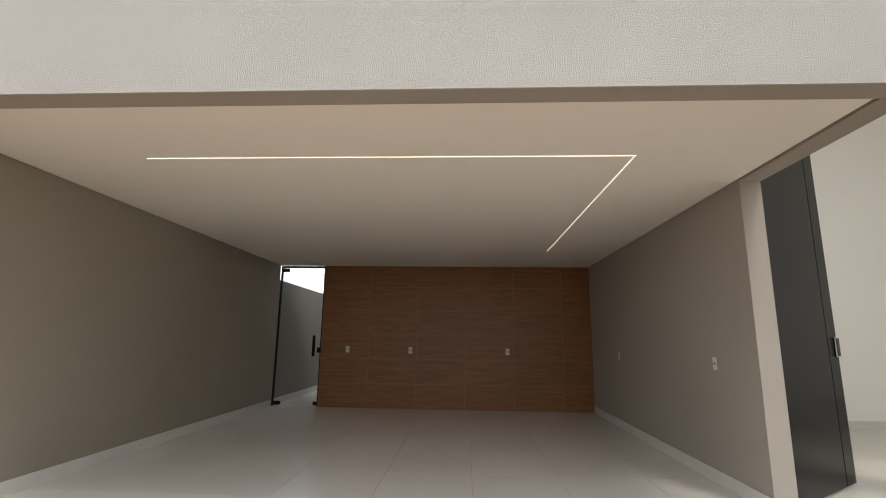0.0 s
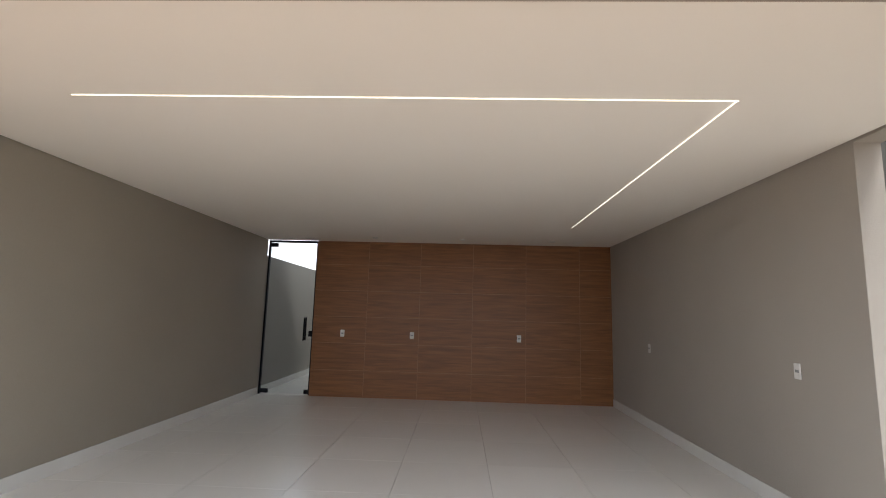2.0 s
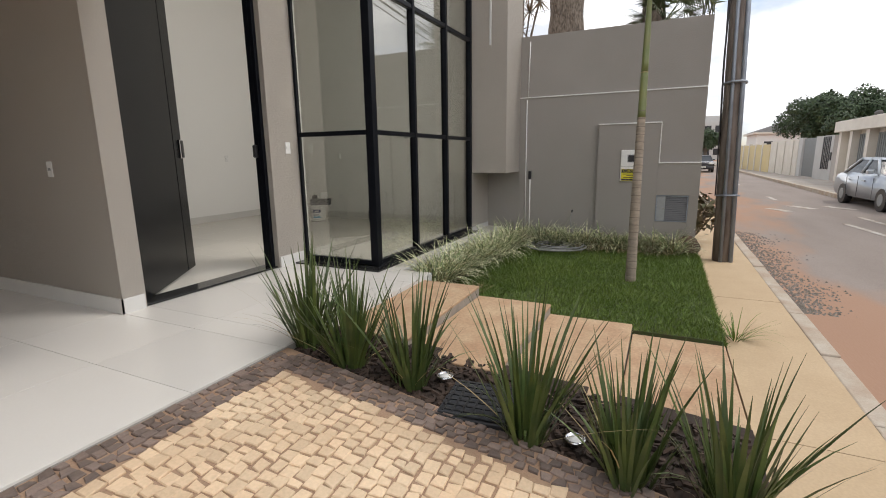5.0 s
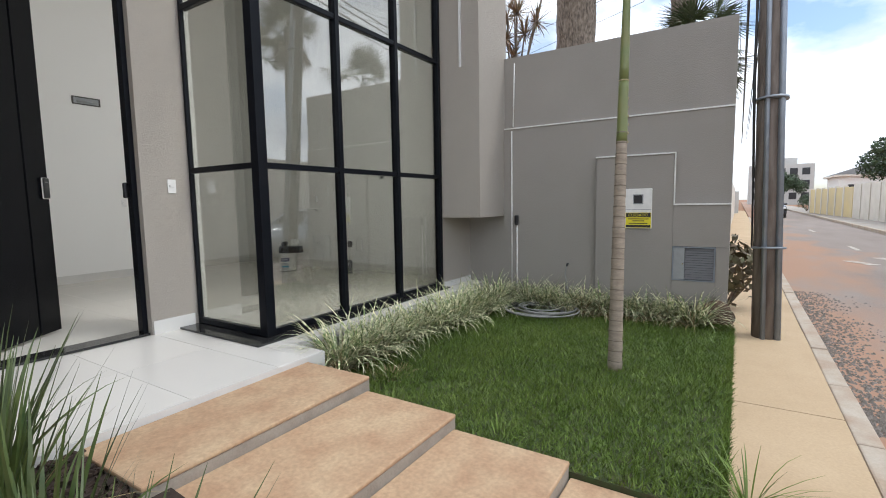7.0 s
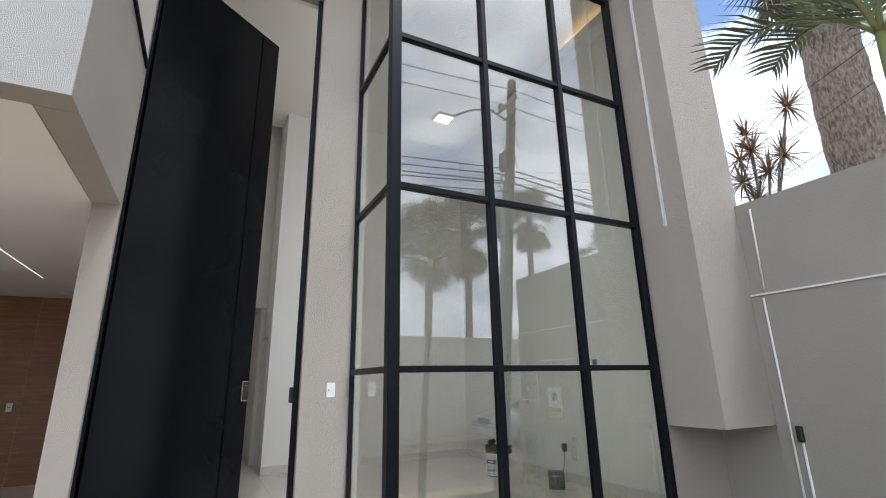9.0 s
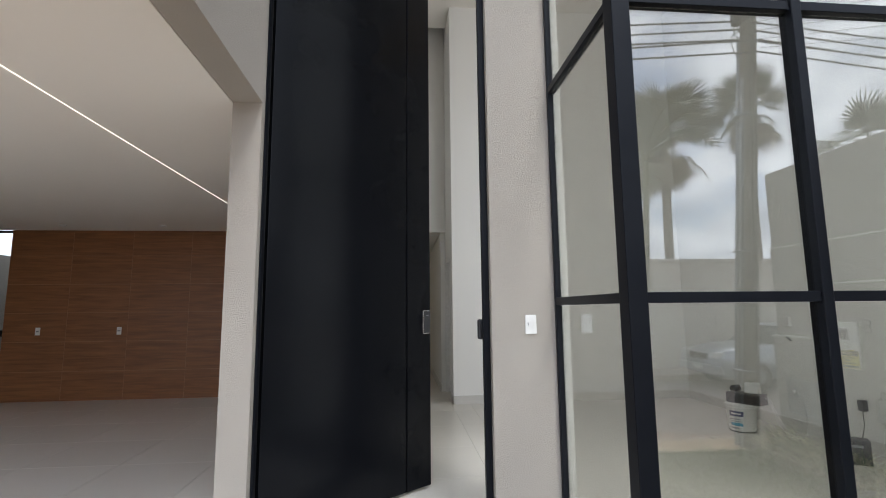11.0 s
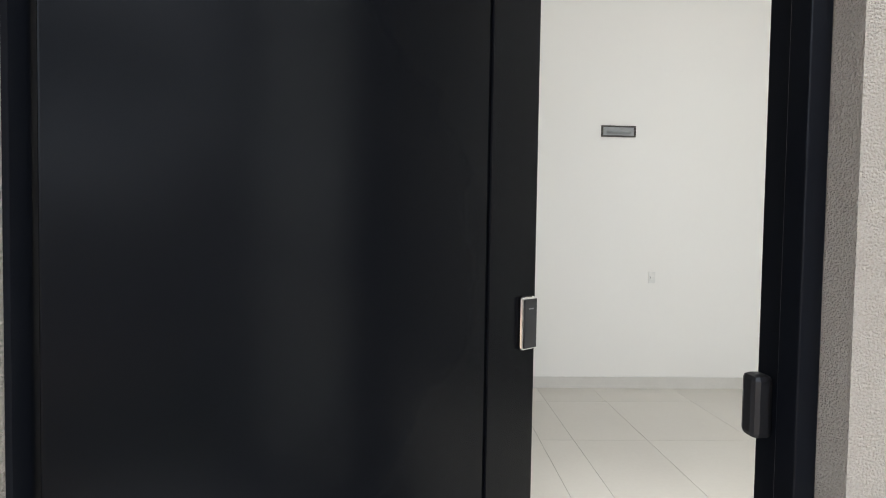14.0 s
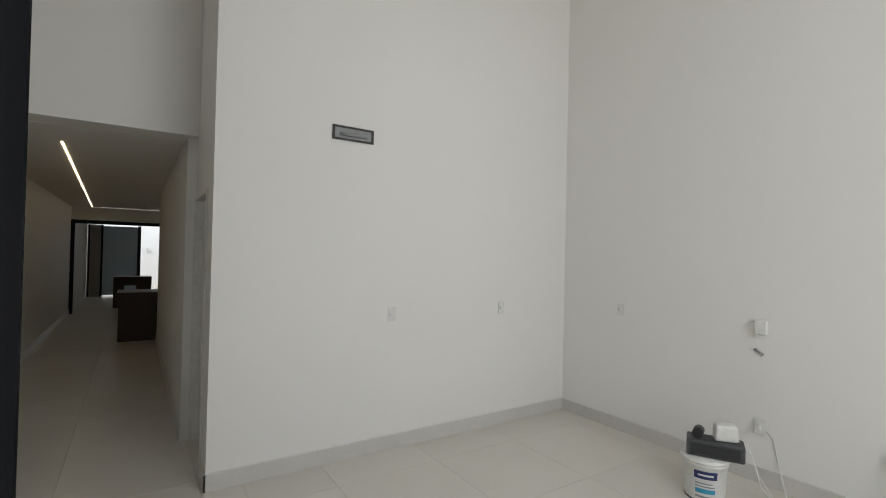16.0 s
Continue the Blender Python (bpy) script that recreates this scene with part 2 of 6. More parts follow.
def washed_asphalt():
    """Old asphalt, with red earth washed over it along the near kerb and in drifts."""
    m = material("old asphalt with red earth", (0.27, 0.225, 0.195), 0.9, second=(0.215, 0.175, 0.15), scale=0.9, spread=0.4, stretch=(0.35, 1.2, 1), grain=0.2, grain_scale=60, bump=0.6, bump_scale=50)
    n, l = m.node_tree.nodes, m.node_tree.links
    b = n["Principled BSDF"]
    plain = b.inputs["Base Color"].links[0].from_socket
    geo = n.new("ShaderNodeNewGeometry")
    sep = n.new("ShaderNodeSeparateXYZ")
    l.new(geo.outputs["Position"], sep.inputs["Vector"])
    mp = n.new("ShaderNodeMapping")
    mp.inputs["Scale"].default_value = (0.32, 0.8, 1)
    l.new(geo.outputs["Position"], mp.inputs["Vector"])
    no = n.new("ShaderNodeTexNoise")
    no.inputs["Scale"].default_value = 1.0
    no.inputs["Detail"].default_value = 7
    l.new(mp.outputs["Vector"], no.inputs["Vector"])
    drift = n.new("ShaderNodeMapRange")
    for key, v in (("From Min", -7.6), ("From Max", -5.4), ("To Min", -0.16), ("To Max", 0.20)):
        drift.inputs[key].default_value = v
    l.new(sep.outputs["Y"], drift.inputs["Value"])
    add = n.new("ShaderNodeMath")
    l.new(no.outputs["Fac"], add.inputs[0])
    l.new(drift.outputs["Result"], add.inputs[1])
    ramp = n.new("ShaderNodeMapRange")
    ramp.inputs["From Min"].default_value = 0.50
    ramp.inputs["From Max"].default_value = 0.68
    ramp.inputs["To Max"].default_value = 0.8
    l.new(add.outputs["Value"], ramp.inputs["Value"])
    mix = n.new("ShaderNodeMixRGB")
    mix.inputs["Color2"].default_value = (0.36, 0.20, 0.12, 1)
    l.new(ramp.outputs["Result"], mix.inputs["Fac"])
    l.new(plain, mix.inputs["Color1"])
    l.new(mix.outputs["Color"], b.inputs["Base Color"])
    return m


ASPHALT = washed_asphalt()
EARTH = material("red earth", (0.33, 0.17, 0.09), 0.95, second=(0.25, 0.13, 0.07), scale=1.2, grain=0.2, grain_scale=40, bump=0.5)
COBBLE = material("beige limestone setts", (0.70, 0.55, 0.38), 0.8, second=(0.62, 0.44, 0.28), scale=2.2, grain=0.16, grain_scale=70, bump=0.7, bump_scale=60, vary=0.12)
COBBLE_ALL = material("beige limestone setts, joined", (0.70, 0.55, 0.38), 0.8, second=(0.62, 0.44, 0.28), scale=2.2, grain=0.16, grain_scale=70, vary=0.12, island=True)
BASALT = material("dark basalt setts", (0.15, 0.115, 0.098), 0.7, second=(0.22, 0.16, 0.13), scale=12, grain=0.2, grain_scale=90, bump=0.4, bump_scale=90, vary=0.35)
BASALT_ALL = material("dark basalt setts, joined", (0.15, 0.115, 0.098), 0.7, second=(0.22, 0.16, 0.13), scale=12, grain=0.2, grain_scale=90, vary=0.35, island=True)
SAND = material("earthy joint sand", (0.38, 0.255, 0.17), 0.95, second=(0.29, 0.185, 0.12), scale=14, grain=0.25, grain_scale=120, bump=0.5)
MULCH = material("dark bark mulch", (0.055, 0.034, 0.024), 0.95, second=(0.028, 0.019, 0.014), scale=35, grain=0.3, grain_scale=120, vary=0.5, island=True)
MULCH_BED = material("dark soil and bark", (0.045, 0.029, 0.021), 0.95, second=(0.025, 0.017, 0.013), scale=35, grain=0.3, grain_scale=120)
PAINT_WORN = material("worn road paint", (0.52, 0.49, 0.44), 0.9, second=(0.33, 0.26, 0.2), scale=5, spread=0.35, grain=0.2, grain_scale=40)
BLADE = material("dark green strap leaf", (0.036, 0.068, 0.020), 0.42, second=(0.105, 0.135, 0.035), scale=9, grain=0.15, grain_scale=60, vary=0.35, island=True)
BLADE_DRY = material("straw-coloured dry leaf", (0.36, 0.28, 0.14), 0.7, second=(0.22, 0.17, 0.08), scale=20, vary=0.3, island=True)
VARIEGATED = material("cream-edged green leaf", (0.17, 0.24, 0.085), 0.5, second=(0.72, 0.68, 0.45), scale=30, spread=0.14, vary=0.35, island=True)
LAWN = material("emerald lawn blades", (0.082, 0.142, 0.014), 0.6, second=(0.135, 0.19, 0.030), scale=2.5, vary=0.4, island=True)
LAWN_SOIL = material("lawn soil and thatch", (0.040, 0.075, 0.018), 0.95, second=(0.05, 0.045, 0.02), scale=18, grain=0.2, grain_scale=90)
BARK_PALM = material("ringed grey-brown palm bark", (0.36, 0.30, 0.235), 0.85, second=(0.22, 0.18, 0.14), scale=9, grain=0.2, grain_scale=50, bump=0.7, bump_scale=50, stretch=(1, 1, 3))
PALM_GREEN = material("smooth green crownshaft", (0.13, 0.17, 0.055), 0.4, second=(0.20, 0.20, 0.075), scale=6, grain=0.06)
FROND = material("palm leaflet", (0.11, 0.15, 0.08), 0.42, second=(0.15, 0.19, 0.105), scale=5, vary=0.3, island=True)
FROND_FAR = material("far palm leaflet", (0.055, 0.085, 0.035), 0.55, second=(0.08, 0.10, 0.045), scale=2, vary=0.35, island=True)
BARK_THICK = material("shaggy palm trunk", (0.27, 0.225, 0.18), 0.95, second=(0.11, 0.088, 0.07), scale=34, spread=0.3, grain=0.25, grain_scale=40, bump=1.0, bump_scale=40, stretch=(1, 1, 0.35))
FOLIAGE = material("dense tree foliage", (0.032, 0.058, 0.024), 0.6, second=(0.055, 0.085, 0.035), scale=1.2, vary=0.4, island=True)
POLE_CONC = material("weathered utility pole", (0.21, 0.175, 0.15), 0.9, second=(0.09, 0.07, 0.058), scale=5, spread=0.35, grain=0.2, grain_scale=50, bump=0.8, bump_scale=50, stretch=(3, 3, 0.4))
GALV = material("galvanised steel pipe", (0.30, 0.33, 0.37), 0.5, 0.6, second=(0.22, 0.24, 0.27), scale=8, grain=0.08)
CABLE = material("black cable rubber", (0.02, 0.02, 0.022), 0.6)
HOSE = material("dusty grey garden hose", (0.36, 0.36, 0.34), 0.5, second=(0.16, 0.16, 0.15), scale=14)


# ---- building helpers ----
def box(bm, x0, x1, y0, y1, z0, z1, bevel=0.0):
    v = [bm.verts.new((x, y, z)) for x in (x0, x1) for y in (y0, y1) for z in (z0, z1)]
    fs = [bm.faces.new([v[i] for i in q]) for q in ((0, 1, 3, 2), (4, 6, 7, 5), (0, 4, 5, 1), (2, 3, 7, 6), (0, 2, 6, 4), (1, 5, 7, 3))]
    if bevel:
        es = list({e for f in fs for e in f.edges})
        bmesh.ops.bevel(bm, geom=es, offset=bevel, segments=2, profile=0.5, affect="EDGES")


def B(*a, bevel=0.0):
    bm = bmesh.new()
    box(bm, *a, bevel=bevel)
    return bm


def boxes(*rows, bevel=0.0):
    bm = bmesh.new()
    for r in rows:
        box(bm, *r, bevel=bevel)
    return bm


def tube(bm, pts, radii, sides=8, cap=True):
    """A round tube through points, with a radius at each."""
    rings = []
    for i, p in enumerate(pts):
        p = Vector(p)
        d = Vector(pts[min(i + 1, len(pts) - 1)]) - Vector(pts[max(i - 1, 0)])
        d.normalize()
        a = d.cross(Vector((0, 0, 1)) if abs(d.z) < 0.9 else Vector((1, 0, 0))).normalized()
        c = d.cross(a)
        r = radii[i] if isinstance(radii, (list, tuple)) else radii
        rings.append([bm.verts.new(p + r * (math.cos(2 * math.pi * k / sides) * a + math.sin(2 * math.pi * k / sides) * c)) for k in range(sides)])
    for r0, r1 in zip(rings, rings[1:]):
        for k in range(sides):
            f = bm.faces.new((r0[k], r0[(k + 1) % sides], r1[(k + 1) % sides], r1[k]))
            f.smooth = True
    if cap:
        bm.faces.new(rings[0][::-1])
        bm.faces.new(rings[-1])


def T(pts, radii, sides=8):
    bm = bmesh.new()
    tube(bm, pts, radii, sides)
    return bm


def lathe(bm, prof, sides=20, at=(0, 0, 0)):
    """A solid of revolution about z from (radius, height) pairs."""
    rings = [[bm.verts.new((at[0] + r * math.cos(2 * math.pi * k / sides), at[1] + r * math.sin(2 * math.pi * k / sides), at[2] + z)) for k in range(sides)] for r, z in prof]
    for r0, r1 in zip(rings, rings[1:]):
        for k in range(sides):
            f = bm.faces.new((r0[k], r0[(k + 1) % sides], r1[(k + 1) % sides], r1[k]))
            f.smooth = True
    bm.faces.new(rings[0][::-1])
    bm.faces.new(rings[-1])


def part(name, bm, mat, parent=None, label=""):
    me = bpy.data.meshes.new(name)
    bmesh.ops.recalc_face_normals(bm, faces=bm.faces)
    bm.to_mesh(me)
    bm.free()
    me.materials.append(mat)
    ob = new(name, me)
    if parent is not None:
        ob.parent = parent
    if label:
        ob["label"] = label
    return ob


def raw(name, verts, faces, mat, parent=None):
    me = bpy.data.meshes.new(name)
    me.from_pydata(verts, [], faces)
    me.materials.append(mat)
    ob = new(name, me)
    if parent is not None:
        ob.parent = parent
    return ob


def thing(name, label, category, at=(0, 0, 0), group="", turn=0.0):
    ob = new(name)
    ob.empty_display_size = 0.1
    ob.matrix_basis = pose(*at, 0, 0, turn)
    return tagged(ob, label, category, group)


def struct(name, bm, mat, label, category="wall"):
    return tagged(part(name, bm, mat), label, category, kind="structure")


def shared(name, data, parent, m):
    ob = new(name, data)
    ob.parent = parent
    ob.matrix_basis = m
    return ob


# ---- the house: walls, ceilings, floors ----
CEIL = 2.69          # garage ceiling
TOP = 6.6            # top of the tall front
ROOM_TOP = 6.2       # living room ceiling
BAY_Y = -0.955       # glass front of the bay

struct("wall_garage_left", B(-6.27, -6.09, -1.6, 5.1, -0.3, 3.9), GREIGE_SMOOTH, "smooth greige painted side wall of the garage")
struct("wall_corridor", B(-6.27, -6.09, 5.1, 16, -0.3, 2.41), WALL_GREY, "grey painted boundary wall beside an open side passage")
struct("wall_garage_right", boxes((0.0, 0.15, 0.0, 5.1, -0.3, TOP), (0.15, 0.18, 0.0, 0.15, -0.3, TOP)), GREIGE, "textured greige wall between garage and living room")
struct("wall_hall_left", boxes((0.15, 0.18, 0.15, 5.3, -0.02, TOP), (-0.12, 0.03, 5.3, 15.2, -0.02, TOP)), PLASTER_WHITE, "plain white painted wall of the hall")
wood_wall = struct("wall_garage_back", B(-5.18, 0.0, 5.1045, 5.3, -0.1, 2.9), WOOD_JOINT, "garage end wall clad in brown wood-look tiles")
struct("wall_passage_house", B(-5.18, -5.0, 5.3, 16, -0.1, 3.4), WALL_GREY, "grey painted house wall along the side passage")
struct("wall_passage_end", B(-6.09, -5.18, 15.8, 16, -0.1, 2.3), WALL_GREY, "grey painted end wall of the side passage")
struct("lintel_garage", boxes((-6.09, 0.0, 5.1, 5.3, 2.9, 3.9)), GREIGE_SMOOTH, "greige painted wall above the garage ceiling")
struct("ceiling_garage", B(-6.071, -0.017, -1.42, 5.084, CEIL + 0.005, CEIL + 0.06), GYPSUM, "smooth white gypsum ceiling with a shadow gap", "ceiling")
struct("roof_garage", B(-6.27, 0.0, -1.42, 5.3, CEIL + 0.10, 3.85), CONCRETE_SIDE, "concrete roof slab above the garage", "roof")
struct("beam_front", boxes((-6.27, 0.185, -1.585, -1.42, CEIL - 0.008, 3.9)), GREIGE, "greige painted facade beam over the garage opening", "beam")
struct("trim_beam_render", boxes((-6.27, 0.185, -1.6, -1.587, CEIL - 0.012, 3.9)), GREIGE_LIGHT, "pale rough render on the face of the garage beam", "render coat")
struct("beam_side", boxes((0.0, 0.185, -1.418, -0.002, CEIL - 0.01, 3.9)), GREIGE, "greige textured side beam of the garage canopy", "beam")
struct("trim_coping", boxes((-6.29, 0.205, -1.62, -1.40, 3.9, 3.94), (-0.02, 0.205, -1.398, -0.03, 3.9, 3.94)), BLACK_ALU, "thin black metal coping on the canopy", "coping")

# front wall beside and above the door
struct("wall_front", boxes((1.628, 2.035, 0.0, 0.14, -0.3, TOP), (0.18, 1.628, 0.0, 0.14, 5.25, TOP)), GREIGE, "textured greige front wall beside the tall door")
struct("wall_front_inner", boxes((1.628, 2.037, 0.142, 0.2, 0, TOP), (2.038, 2.13, 0.004, 0.2, 0, TOP), (0.18, 1.628, 0.142, 0.2, 5.25, TOP)), PLASTER_WHITE, "white painted inner face of the front wall")
struct("wall_living_back", B(1.82, 5.41, 4.02, 4.2, 0, TOP), PLASTER_WHITE, "tall plain white end wall of the living room")
struct("wall_living_right", B(5.41, 5.449, -0.95, 4.2, 0, TOP), PLASTER_WHITE, "tall plain white side wall of the living room")
struct("wall_hall_header", boxes((0.18, 1.818, 5.0, 5.098, 2.68, TOP), (0.031, 1.738, 5.301, 5.4, 2.68, TOP)), PLASTER_WHITE, "white painted wall above the hall opening")
struct("wall_hall_end", boxes((0.031, 3.6, 15.201, 15.30, 2.37, TOP)), PLASTER_WHITE, "white painted wall above the sliding door")
struct("wall_hall_right", boxes((1.82, 1.95, 4.2, 4.28, 0, TOP), (1.82, 1.95, 4.28, 5.1, 2.16, TOP), (1.74, 1.95, 5.1, 10.4, 0, TOP)), PLASTER_WHITE, "white painted hall wall with a doorway")
struct("ceiling_living", B(0.15, 5.45, -1.0, 4.6, ROOM_TOP, ROOM_TOP + 0.1), GYPSUM, "high white gypsum living room ceiling", "ceiling")
struct("ceiling_hall", boxes((0.18, 1.738, 5.1, 5.3, 2.682, 2.75), (0.031, 1.738, 5.4, 10.25, 2.682, 2.75), (0.031, 3.6, 10.25, 15.2, 2.682, 2.75)), GYPSUM, "low white gypsum hall ceiling", "ceiling")
struct("roof_house", B(-0.1, 5.6, -1.5, 16, TOP, TOP + 0.15), CONCRETE_SIDE, "flat concrete roof of the tall front", "roof")
struct("wall_bay_top", boxes((2.0, 4.72, BAY_Y - 0.05, BAY_Y + 0.05, 5.62, TOP), (2.0, 2.1, BAY_Y + 0.05, 0, 5.62, TOP)), GREIGE, "greige textured band above the bay window")

# fin beside the bay, open at the bottom
struct("wall_fin", boxes((4.735, 5.50, -1.53, -0.86, 0.90, TOP), (4.735, 5.448, -0.99, -0.86, -0.3, 0.90)), GREIGE, "greige textured fin wall with an open niche under it")
struct("baseboard_fin", boxes((4.735, 5.44, -1.005, -0.992, -0.10, 0.06)), BASE_WHITE, "white tile skirting under the fin", "baseboard")

# boundary wall towards the neighbour
bw = bmesh.new()
box(bw, 5.45, 5.62, -4.13, 4.2, -0.5, 2.94)
struct("wall_boundary", bw, WALL_GREY, "tall grey painted boundary wall stained near the foot")
struct("wall_boundary_plinth", boxes((5.425, 5.449, -4.13, -1.532, -0.5, 2.03)), WALL_GREY, "thicker lower part of the grey boundary wall")
struct("wall_meter_pier", boxes((5.36, 5.424, -3.59, -2.76, -0.5, 1.58), (5.36, 5.424, -4.13, -3.592, 0.57, 1.02), (5.36, 5.424, -4.13, -4.012, -0.5, 0.568), (5.36, 5.424, -4.01, -3.592, -0.5, 0.188)), WALL_GREY, "grey stepped pier that carries the meter box")
struct("trim_wall_beads", boxes((5.412, 5.449, -4.13, -1.54, 2.03, 2.045), (5.345, 5.424, -3.60, -2.75, 1.58, 1.595), (5.345, 5.359, -3.605, -3.592, 1.02, 1.58), (5.345, 5.424, -4.13, -3.606, 1.02, 1.035)), PLASTIC_WHITE, "thin white sealant beads along the wall steps", "trim")

# skirtings
struct("baseboard_garage", boxes((-0.012, -0.001, -0.012, 5.09, 0, 0.12), (-0.012, 0.165, -0.012, -0.001, 0, 0.12), (-6.089, -6.077, -1.5, 5.09, 0, 0.12), (-6.089, -6.077, 5.25, 15.7, 0, 0.12)), BASE_WHITE, "white tile skirting of the garage", "baseboard")
struct("baseboard_front", boxes((1.64, 2.0, -0.012, -0.001, 0, 0.12)), BASE_WHITE, "white tile skirting beside the door", "baseboard")
struct("baseboard_living", boxes((1.808, 5.398, 4.008, 4.019, 0, 0.12), (5.398, 5.409, -0.9, 4.019, 0, 0.12), (1.808, 1.819, 4.008, 4.28, 0, 0.12), (1.728, 1.739, 5.1, 10.4, 0, 0.12), (0.031, 0.042, 7.0, 15.2, 0, 0.12)), BASE_GREY, "pale grey tile skirting of the living room", "baseboard")

struct("trim_skirting_bead", boxes((1.806, 5.398, 4.006, 4.019, 0.1205, 0.125), (5.396, 5.409, -0.9, 4.004, 0.1205, 0.125)), PLASTIC_WHITE, "thin white sealant bead along the living room skirting", "trim")

# ---- floor slabs ----
struct("floor_slab_garage", boxes((-6.27, 2.06, -1.6, 5.3, -0.45, -0.012), (-6.09, -5.18, 5.3, 15.8, -0.45, -0.012)), GROUT, "pale concrete floor slab of the garage", "floor")
struct("floor_slab_house", boxes((2.06, 5.44, -1.26, 4.2, -0.45, -0.012), (0.0, 3.6, 5.3, 24, -0.45, -0.012), (0.19, 2.058, 0.15, 5.29, -0.011, -0.0105)), GROUT_IN, "pale concrete floor slab of the house", "floor")
struct("trim_slab_face", boxes((2.062, 4.72, -1.275, -1.262, -0.4, -0.002), (0.19, 2.06, -1.613, -1.602, -0.4, -0.002)), BASE_WHITE, "white tiled edge of the floor slab", "trim")


# ---- entrance door, standing ajar ----
def entrance_door():
    fr = thing("door_frame", "tall black steel door frame with a granite threshold", "door frame", (0.165, 0.06, 0))
    part("jamb", boxes((0.018, 0.030, 0, 0.045, 0.02, 5.25), (0.018, 0.022, 0.046, 0.13, 0.02, 5.25)), BLACK_ALU, fr)
    part("jamb", boxes((1.420, 1.461, 0.0, 0.05, 0.02, 5.25), (1.440, 1.461, 0.051, 0.13, 0.02, 5.25), bevel=0.003), BLACK_ALU, fr)
    part("head", B(0.018, 1.461, 0, 0.13, 5.251, 5.29), BLACK_ALU, fr)
    part("strike_box", B(1.398, 1.4395, 0.078, 0.122, 1.17, 1.30, bevel=0.012), PLASTIC_BLACK, fr)
    part("threshold", B(0.018, 1.461, -0.03, 0.16, 0.001, 0.018), GRANITE, fr)
    d = thing("entrance_door", "tall satin black steel door standing partly open", "door", (0.222, 0.085, 0.022), turn=37)
    part("leaf", boxes((0.0, 1.098, 0.0, 0.05, 0, 5.16), (1.112, 1.345, 0.0, 0.05, 0, 5.16), (1.0, 1.2, 0.012, 0.045, 0.01, 5.15), bevel=0.004), BLACK_DOOR, d)
    lock = part("lock", B(1.256, 1.328, -0.020, -0.0005, 1.152, 1.340, bevel=0.009), CHROME, d, "chrome-edged keypad lock")
    part("lock_face", B(1.263, 1.325, -0.0265, -0.0205, 1.160, 1.332, bevel=0.0025), PLASTIC_BLACK, lock, "glossy black keypad")
    part("lock_mark", B(1.281, 1.306, -0.0272, -0.0267, 1.296, 1.300), PLASTIC_GREY, lock)
    part("lock_inner", B(1.255, 1.325, 0.051, 0.075, 1.14, 1.35, bevel=0.01), PLASTIC_BLACK, d)


entrance_door()


# ---- bay window ----
def bay_window():
    w = tagged(thing("window_bay", "tall corner bay window in black aluminium bars", "window", (2.04, BAY_Y, 0.0)), kind="structure")
    xs = (0.04, 0.915, 1.80, 2.655)
    zs = (0.045, 1.41, 2.81, 4.21, 5.60)
    part("corner_post", B(-0.014, 0.074, -0.045, 0.045, 0.02, 5.62, bevel=0.004), BLACK_ALU, w)
    part("wall_post", B(-0.006, 0.030, 0.922, 0.953, 0.02, 5.62, bevel=0.003), BLACK_ALU, w)
    for x in xs[1:]:
        part("mullion", B(x - 0.026, x + 0.026, -0.04, 0.04, 0.02, 5.62, bevel=0.004), BLACK_ALU, w)
    for z in zs:
        for a, b in zip((0.074, 0.941, 1.826), (0.889, 1.774, 2.629)):
            part("rail", B(a, b, -0.03, 0.03, z - 0.024, z + 0.024, bevel=0.003), BLACK_ALU, w)
        part("rail", B(-0.006, 0.045, 0.045, 0.922, z - 0.024, z + 0.024, bevel=0.003), BLACK_ALU, w)
    for z0, z1 in zip(zs, zs[1:]):
        for a, b in zip((0.074, 0.941, 1.826), (0.889, 1.774, 2.629)):
            p = part("pane", B(a - 0.008, b + 0.008, 0.0, 0.008, z0 + 0.025, z1 - 0.025), GLASS, w)
            p.visible_shadow = False
        p = part("pane", B(0.016, 0.024, 0.040, 0.927, z0 + 0.025, z1 - 0.025), GLASS, w)
        p.visible_shadow = False
    s = part("sill", boxes((-0.185, 2.66, -0.155, 0.10, 0.001, 0.018), (-0.185, 0.10, 0.101, 0.99, 0.001, 0.018), bevel=0.002), GRANITE, w)
    s["label"] = "polished black granite sill"


bay_window()


# ---- light lines and downlights ----
def led(name, label, bm, mat):
    return tagged(part(name, bm, mat), label, "light strip")


led("led_strip", "lit white LED line set across the garage ceiling", B(-4.95, -1.075, -0.566, -0.560, CEIL - 0.001, CEIL + 0.004), LED_WARM)
led("led_strip", "lit white LED line running along the garage ceiling", B(-1.086, -1.080, -0.555, 3.385, CEIL - 0.001, CEIL + 0.004), LED_WARM)
hall_line = bmesh.new()
box(hall_line, -0.009, 0.009, 0, 8.86, 2.676, 2.683)
hall_led = led("led_strip", "lit warm LED line along the hall ceiling", hall_line, LED_HALL)
hall_led.matrix_basis = pose(0.77, 6.05, 0, 0, 0, 2.0)
led("led_strip", "lit warm LED line crossing the end of the hall ceiling", B(0.47, 2.6, 14.90, 14.918, 2.678, 2.683), LED_WARM)
led("led_profile", "unlit white LED profile standing upright on the fin wall", B(4.715, 4.734, -1.292, -1.268, 2.72, TOP - 0.02), LED_OFF)
led("cove_light", "warm LED cove along the living room ceiling", boxes((5.36, 5.39, -0.75, 0.5, ROOM_TOP - 0.16, ROOM_TOP - 0.14)), glowing("cove LED", (1.0, 0.66, 0.30), 4.0))
